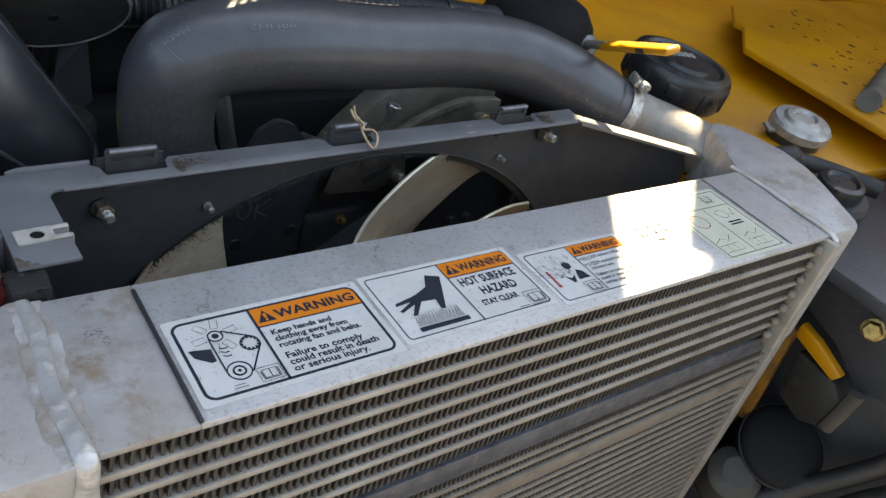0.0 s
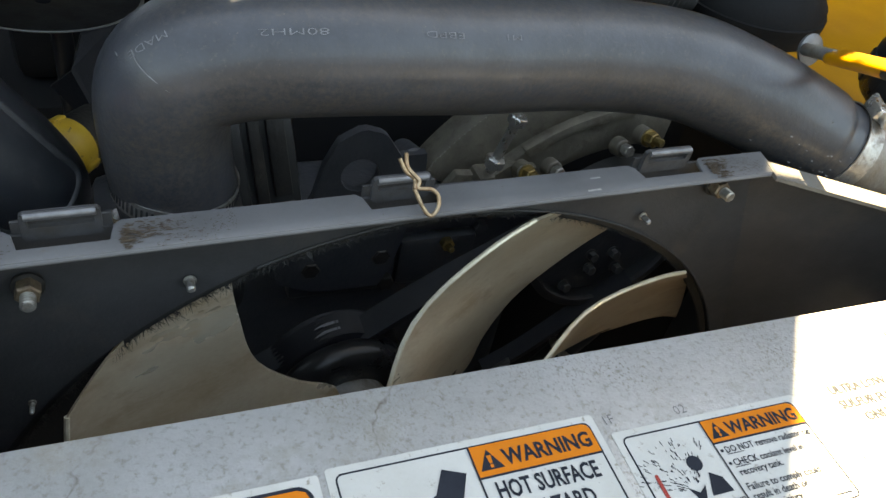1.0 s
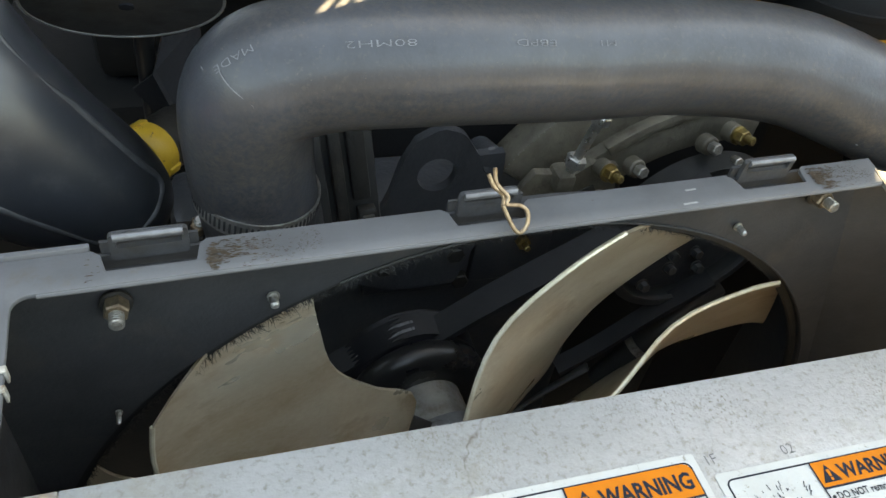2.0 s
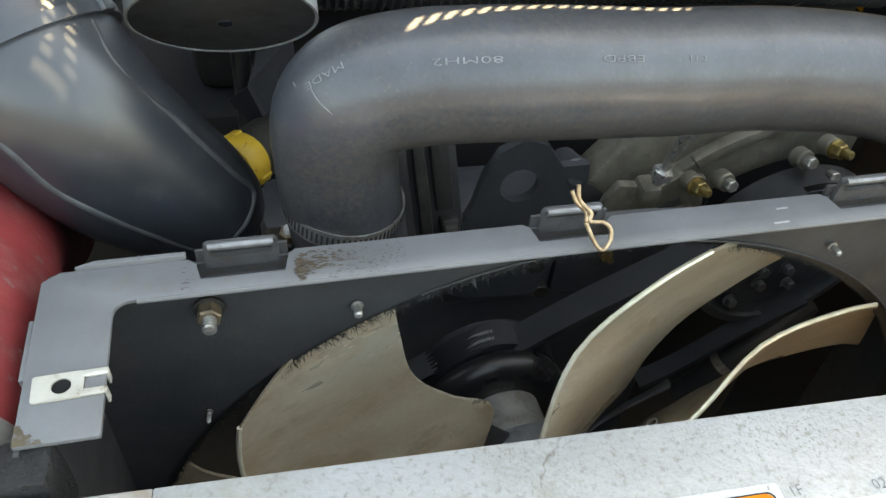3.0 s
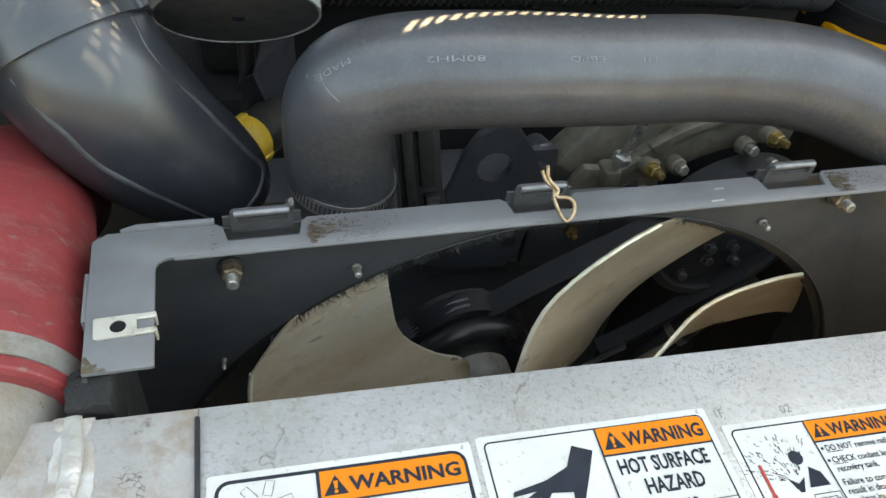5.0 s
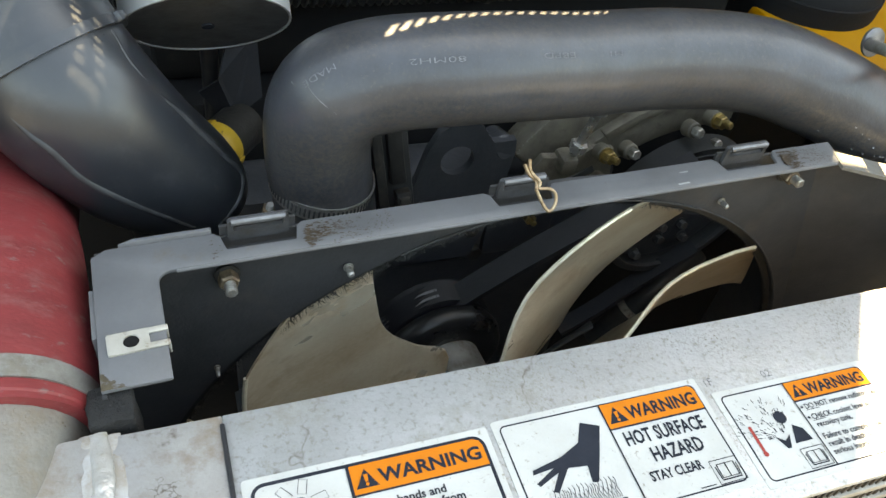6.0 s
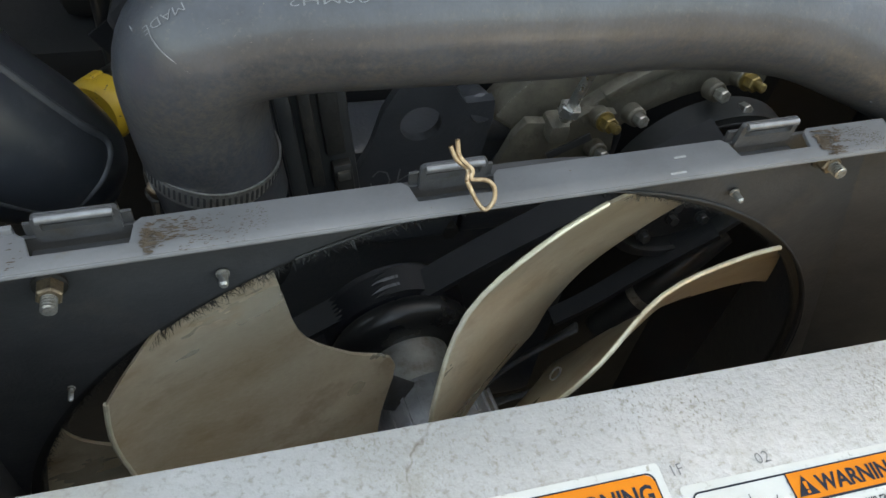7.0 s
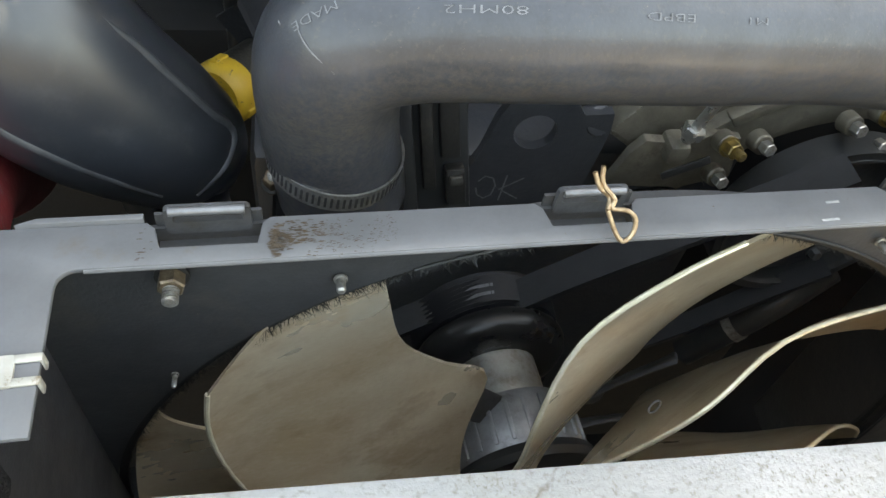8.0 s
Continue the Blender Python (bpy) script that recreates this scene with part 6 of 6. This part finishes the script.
def adjuster_plate():
    top = thing("adjuster_plate", (0.76, 0.345, -0.17), "flat olive grey slotted adjuster plate on the engine", "bracket")
    m = Matrix.Translation((0, 0.345, 0)) @ Matrix.Rotation(radians(90), 4, "X")
    part("plate", prism([(0.722, -0.125), (0.730, -0.113), (0.764, -0.117), (0.776, -0.108), (0.800, -0.112), (0.806, -0.15), (0.77, -0.162), (0.712, -0.158)], -0.004, 0.004, 0.0012, m), ENGINE_GREY, top)
    # dark block in place of an opening, its shade in the colour
    part("slot", moved(box(-0.018, 0.018, -0.0055, -0.0038, -0.004, 0.004, 0.0008), Matrix.Translation((0.768, 0.345, -0.14)) @ Matrix.Rotation(radians(-28), 4, "Y")), SHROUD_IN, top)
    part("foot", box(0.744, 0.761, 0.330, 0.352, -0.128, -0.110, 0.005), ENGINE_GREY, top)


adjuster_plate()


def accessory_pulley():
    top = thing("accessory_pulley", (0.885, 0.33, -0.185), "dark pressed steel accessory pulley under the cover rim", "pulley")
    m = along((0.885, 0.318, -0.185), (0.03, -1, 0.0))
    part("rim", ring(circle(0.081, 64), circle(0.074, 64), -0.022, 0.0, m, 0.0015), BLACK, top)
    part("lip", ring(circle(0.0745, 64), circle(0.0725, 64), -0.004, 0.001, m, 0.0004), TAB, top, "worn lip")
    part("disc", lathe([(0.0735, -0.02), (0.0735, -0.016), (0.03, -0.010)], m, 48), IRON, top)


accessory_pulley()
for at, mat in (((0.7885, 0.3295, -0.1395), STEEL), ((0.895, 0.3295, -0.1065), STEEL), ((0.784, 0.3295, -0.1075), GOLD), ((0.810, 0.3295, -0.1075), STEEL), ((0.869, 0.3295, -0.0905), STEEL), ((0.888, 0.3295, -0.0805), GOLD)):
    fastener("bolt_and_nut", at, (0.1, -0.9, 0.3), 0.0106 if mat is GOLD else 0.0086, "yellow zinc nut on the cover rim" if mat is GOLD else "zinc flanged bolt head on the cover rim", mat, stud=0.006 if mat is GOLD else 0.0, stud_r=0.0036, washer=mat is GOLD, height=0.008, group="cover bolts")


def long_bolt():
    top = thing("long_bolt", (0.769, 0.362, -0.13), "zinc hex bolt standing in the engine cover", "bolt")
    a, b = Vector((0.7535, 0.334, -0.106)), Vector((0.7635, 0.331, -0.060))
    part("shank", tube([a, (a + b) / 2, b], 0.0038, 14), ZINC, top)
    part("head", moved(hexagon(0.013, 0.007), along(b, b - a)), ZINC, top)
    part("lock_nut", moved(hexagon(0.014, 0.008), along(a + (b - a) * 0.12, b - a)), ZINC, top)


long_bolt()


# ---- right side of the bay ----
single("deck", box(1.02, 2.08, 0.10, 1.04, -0.075, -0.060, 0.003), YELLOW, "yellow painted steel deck beside the radiator", "deck", kind="structure")
single("ledge", prism([(1.314, -0.3), (1.345, 0.106), (1.374, 0.362), (1.470, 0.4365), (1.469, 0.4537), (1.556, 0.525), (1.60, 0.55), (2.1, 0.55), (2.1, -0.3)], -0.03, -0.02, 0.003), YELLOW, "yellow painted ledge plate with rust specks", "ledge", kind="structure")
single("wall_right", box(2.1, 2.14, -0.3, 1.05, -0.98, 0.6), YELLOW, "yellow painted right side of the machine", "wall", kind="structure")


def rust_specks():
    rnd = random.Random(21)
    bm = bmesh.new()
    for k in range(330):
        x, y, r = rnd.uniform(1.35, 1.78), rnd.uniform(-0.02, 0.5), 0.0008 + 0.0055 * rnd.random() ** 3
        if y > 0.09 + 2.7 * (x - 1.348) or y > 0.335 + 0.75 * (x - 1.37):
            continue
        bm.faces.new([bm.verts.new((x + r * rnd.uniform(0.85, 1.15) * math.cos(a), y + r * rnd.uniform(0.85, 1.15) * math.sin(a), -0.0197)) for a in (0, 0.9, 1.8, 2.7, 3.6, 4.5, 5.4)])
    ob = part("rust_speck", bm, RUST, bpy.data.objects["ledge"], "small brown rust specks", 0)
    tagged(ob, kind="stuff")


rust_specks()
single("grab_pipe", tube([Vector((1.372, 0.1675, -0.005)), Vector((1.50, 0.215, -0.005)), Vector((1.66, 0.272, -0.005))], 0.0148, 28), PIPE, "dull grey green pipe lying on the ledge", "pipe")


def fuel_cap():
    c = Vector((1.094, 0.262, 0.004))
    m = along(c, (0.03, -0.09, 1))
    top = thing("fuel_filler", tuple(c), "large ribbed black plastic fuel filler screwed shut", "filler")
    prof = [(0.040, -0.05), (0.040, -0.026), (0.058, -0.026), (0.0605, -0.022), (0.0605, 0.006), (0.057, 0.012), (0.048, 0.014), (0.044, 0.011), (0.034, 0.011), (0.032, 0.015), (0.012, 0.016)]
    part("cap_body", lathe(prof, m, 64), CAP_BLACK, top)
    for k in range(9):
        a = 2 * math.pi * k / 9
        part("grip_rib", moved(box(0.056, 0.0622, -0.009, 0.009, -0.022, 0.003, 0.0025), m @ Matrix.Rotation(a, 4, "Z")), CAP_BLACK, top)
    for k in range(5):
        part("print_bar", moved(box(-0.0022, 0.0022, -0.005, 0.005, 0.0155, 0.0166), m @ Matrix.Rotation(radians(-30), 4, "Z") @ Matrix.Translation((-0.016 + k * 0.0075, 0.006, 0))), PAINT_MARK, top, "", 0)


fuel_cap()


def latch_lever():
    top = thing("latch_lever", (0.93, 0.23, 0.045), "chipped yellow lever on a zinc pivot washer", "lever")
    a, b = Vector((0.9202, 0.2544, 0.0416)), Vector((0.886, 0.134, 0.0905))
    part("washer", moved(prism(circle(0.0112, 32), -0.0012, 0.0012, 0.0004), along((0.9465, 0.274, 0.030), (0.05, -0.9, 0.35))), TAB_WORN, top)
    part("pivot", tube([Vector((0.952, 0.279, 0.0265)), a, a + (b - a) * 0.25], 0.0042, 16), CAP_METAL, top)
    mid = a + (b - a) * 0.615
    m = along(mid, b - a) @ Matrix.Rotation(radians(20), 4, "Z")
    ln = (b - a).length * 0.385
    part("handle", moved(box(-0.0078, 0.0078, -0.0036, 0.0036, -ln, ln, 0.003, 3), m), YELLOW, top, "chipped yellow paint")
    part("wear_patch", moved(box(-0.0080, 0.0080, -0.0038, 0.0032, ln * 0.1, ln * 0.42, 0.003, 3), m), GRIME, top)


latch_lever()


def coolant_cap():
    c = Vector((1.262, 0.181, -0.034))
    m = along(c, (-0.1, -0.1, 1))
    top = thing("coolant_filler", tuple(c), "dull metal coolant filler closed by an eared cap", "filler")
    part("crown", lathe([(0.036, -0.012), (0.0375, -0.010), (0.0375, -0.001), (0.034, 0.003), (0.025, 0.004), (0.022, 0.008), (0.016, 0.009), (0.013, 0.006), (0.005, 0.006)], m, 48), CAP_METAL, top)
    for a in (20, 200):
        part("ear", moved(box(0.032, 0.045, -0.009, 0.009, -0.013, -0.008, 0.002), m @ Matrix.Rotation(radians(a), 4, "Z")), CAP_METAL, top)
    part("filler_neck", lathe([(0.03, -0.09), (0.03, -0.04), (0.033, -0.035), (0.033, -0.012)], m, 32), BLACK, top)


coolant_cap()


def rubber_plug():
    c = Vector((1.185, 0.072, -0.045))
    m = along(c, (-0.1, -0.05, 1)) @ Matrix.Scale(0.84, 4)
    top = thing("rubber_plug", tuple(c), "grimy black rubber plug in a ring", "plug")
    part("plug", lathe([(0.030, -0.03), (0.031, 0.0), (0.029, 0.006), (0.022, 0.008), (0.018, 0.004), (0.008, 0.004)], m, 40), CAP_BLACK, top)
    part("ring", lathe([(0.044, -0.03), (0.046, -0.02), (0.042, -0.012), (0.032, -0.012)], m, 40), BLACK, top)


rubber_plug()
single("breather_hose", tube(spline([(1.09, 0.15, -0.05), (1.14, 0.12, -0.03), (1.18, 0.14, -0.05), (1.22, 0.12, -0.055), (1.26, 0.06, -0.055)], 8), 0.011, 14), GRIME, "thin black breather hose lying on the deck", "hose")


def filter_housing():
    top = thing("filter_housing", (1.095, 0.50, -0.06), "black domed filter housing at the back of the deck", "housing")
    part("dome", lathe([(0.075, -0.06), (0.078, -0.02), (0.075, 0.0), (0.06, 0.02), (0.035, 0.032), (0.01, 0.036)], Matrix.Translation((1.095, 0.50, -0.03)), 40), SHADE_BLACK, top)
    part("ridge", lathe([(0.0755, -0.004), (0.0785, -0.003), (0.0785, 0.003), (0.0755, 0.004)], Matrix.Translation((1.095, 0.50, -0.042)), 40), SHADE_BLACK, top)


filter_housing()


def frame_side():
    """The dark frame, yellow bracket and hoses down beside the radiator."""
    single("frame_top", box(1.075, 1.42, -0.16, 0.098, -0.092, -0.076, 0.003), IRON, "grimy black frame top plate beside the deck", "frame", kind="structure")
    single("frame_plate", prism([(1.22, -0.3), (1.25, -0.3), (1.25, 0.5), (1.22, 0.5)], -0.9, -0.092, 0.004), IRON, "grimy black frame plate beside the radiator", "frame", kind="structure")
    up = Matrix.Rotation(radians(90), 4, "X")
    side = lambda x: Matrix.Translation((x, 0, 0)) @ Matrix.Rotation(radians(90), 4, "Z") @ up
    arm = thing("frame_bracket", (1.15, -0.03, -0.2), "grimy steel mounting bracket with a painted yellow edge", "bracket")
    part("yellow_edge", prism([(0.004, -0.168), (-0.020, -0.174), (-0.058, -0.191), (-0.052, -0.202), (-0.015, -0.191), (0.005, -0.185)], -0.006, 0.006, 0.002, side(1.12)), YELLOW, arm, "bright yellow painted edge")
    part("upright", prism([(0.04, -0.17), (0.01, -0.19), (0.004, -0.33), (0.03, -0.33)], -0.005, 0.005, 0.002, side(1.135)), SHADED_YELLOW, arm, "yellow upright darkened as if in shade")
    part("plate", prism([(0.02, -0.075), (-0.10, -0.10), (-0.115, -0.19), (-0.072, -0.205), (-0.03, -0.175), (0.02, -0.16)], -0.006, 0.0, 0.002, side(1.14)), IRON, arm)
    part("cup", prism([(-0.005, -0.20), (-0.055, -0.205), (-0.078, -0.225), (-0.068, -0.262), (-0.045, -0.275), (-0.01, -0.262)], -0.04, 0.0, 0.006, side(1.16)), GRIME, arm)
    part("strut", tube([Vector((1.115, -0.080, -0.195)), Vector((1.12, -0.077, -0.225)), Vector((1.122, -0.072, -0.258))], 0.0085, 10, 0.6), GRIME_PALE, arm)
    fastener("bolt_and_nut", (1.132, -0.052, -0.134), (-1, -0.25, 0.25), 0.017, "large yellow zinc hex bolt in the frame", GOLD, stud=0, group="frame bolts", height=0.012)
    drum = thing("hydraulic_motor", (1.12, 0.0, -0.42), "grimy dark hydraulic motor low beside the radiator", "motor")
    m = along((1.14, -0.045, -0.325), (-0.4, -0.35, 0.8))
    part("housing", lathe([(0.044, -0.14), (0.05, -0.04), (0.05, -0.006), (0.047, -0.001), (0.042, 0.002), (0.030, 0.0045), (0.012, 0.006)], m, 32), SHADE_BLACK, drum)
    part("rim", ring(circle(0.0512, 40), circle(0.048, 40), -0.012, -0.006, m, 0.0005), GRIME, drum)
    part("port", lathe([(0.02, -0.05), (0.032, -0.03), (0.038, 0.0), (0.032, 0.022), (0.018, 0.032)], along((1.10, -0.025, -0.385), (-0.4, -0.3, 0.8)), 20), GRIME_PALE, drum, "dusty brown port boss")
    runs = (((1.02, 0.02, -0.36), (1.045, 0.03, -0.345), (1.08, 0.03, -0.33), (1.11, 0.05, -0.30)), ((1.03, -0.01, -0.5), (1.05, 0.0, -0.42), (1.08, 0.01, -0.38), (1.12, 0.03, -0.37)),
            ((1.06, -0.06, -0.55), (1.075, -0.05, -0.46), (1.09, -0.055, -0.40), (1.13, -0.08, -0.36), (1.17, -0.12, -0.30), (1.2, -0.16, -0.22)), ((1.10, -0.12, -0.6), (1.12, -0.11, -0.46), (1.15, -0.125, -0.36), (1.18, -0.17, -0.28)))
    for k, pts in enumerate(runs):
        single("hydraulic_hose", tube(spline(pts, 8), 0.008 + 0.002 * k, 14), GRIME, "grimy black hydraulic hose beside the radiator", "hose", "hydraulic hoses")


frame_side()
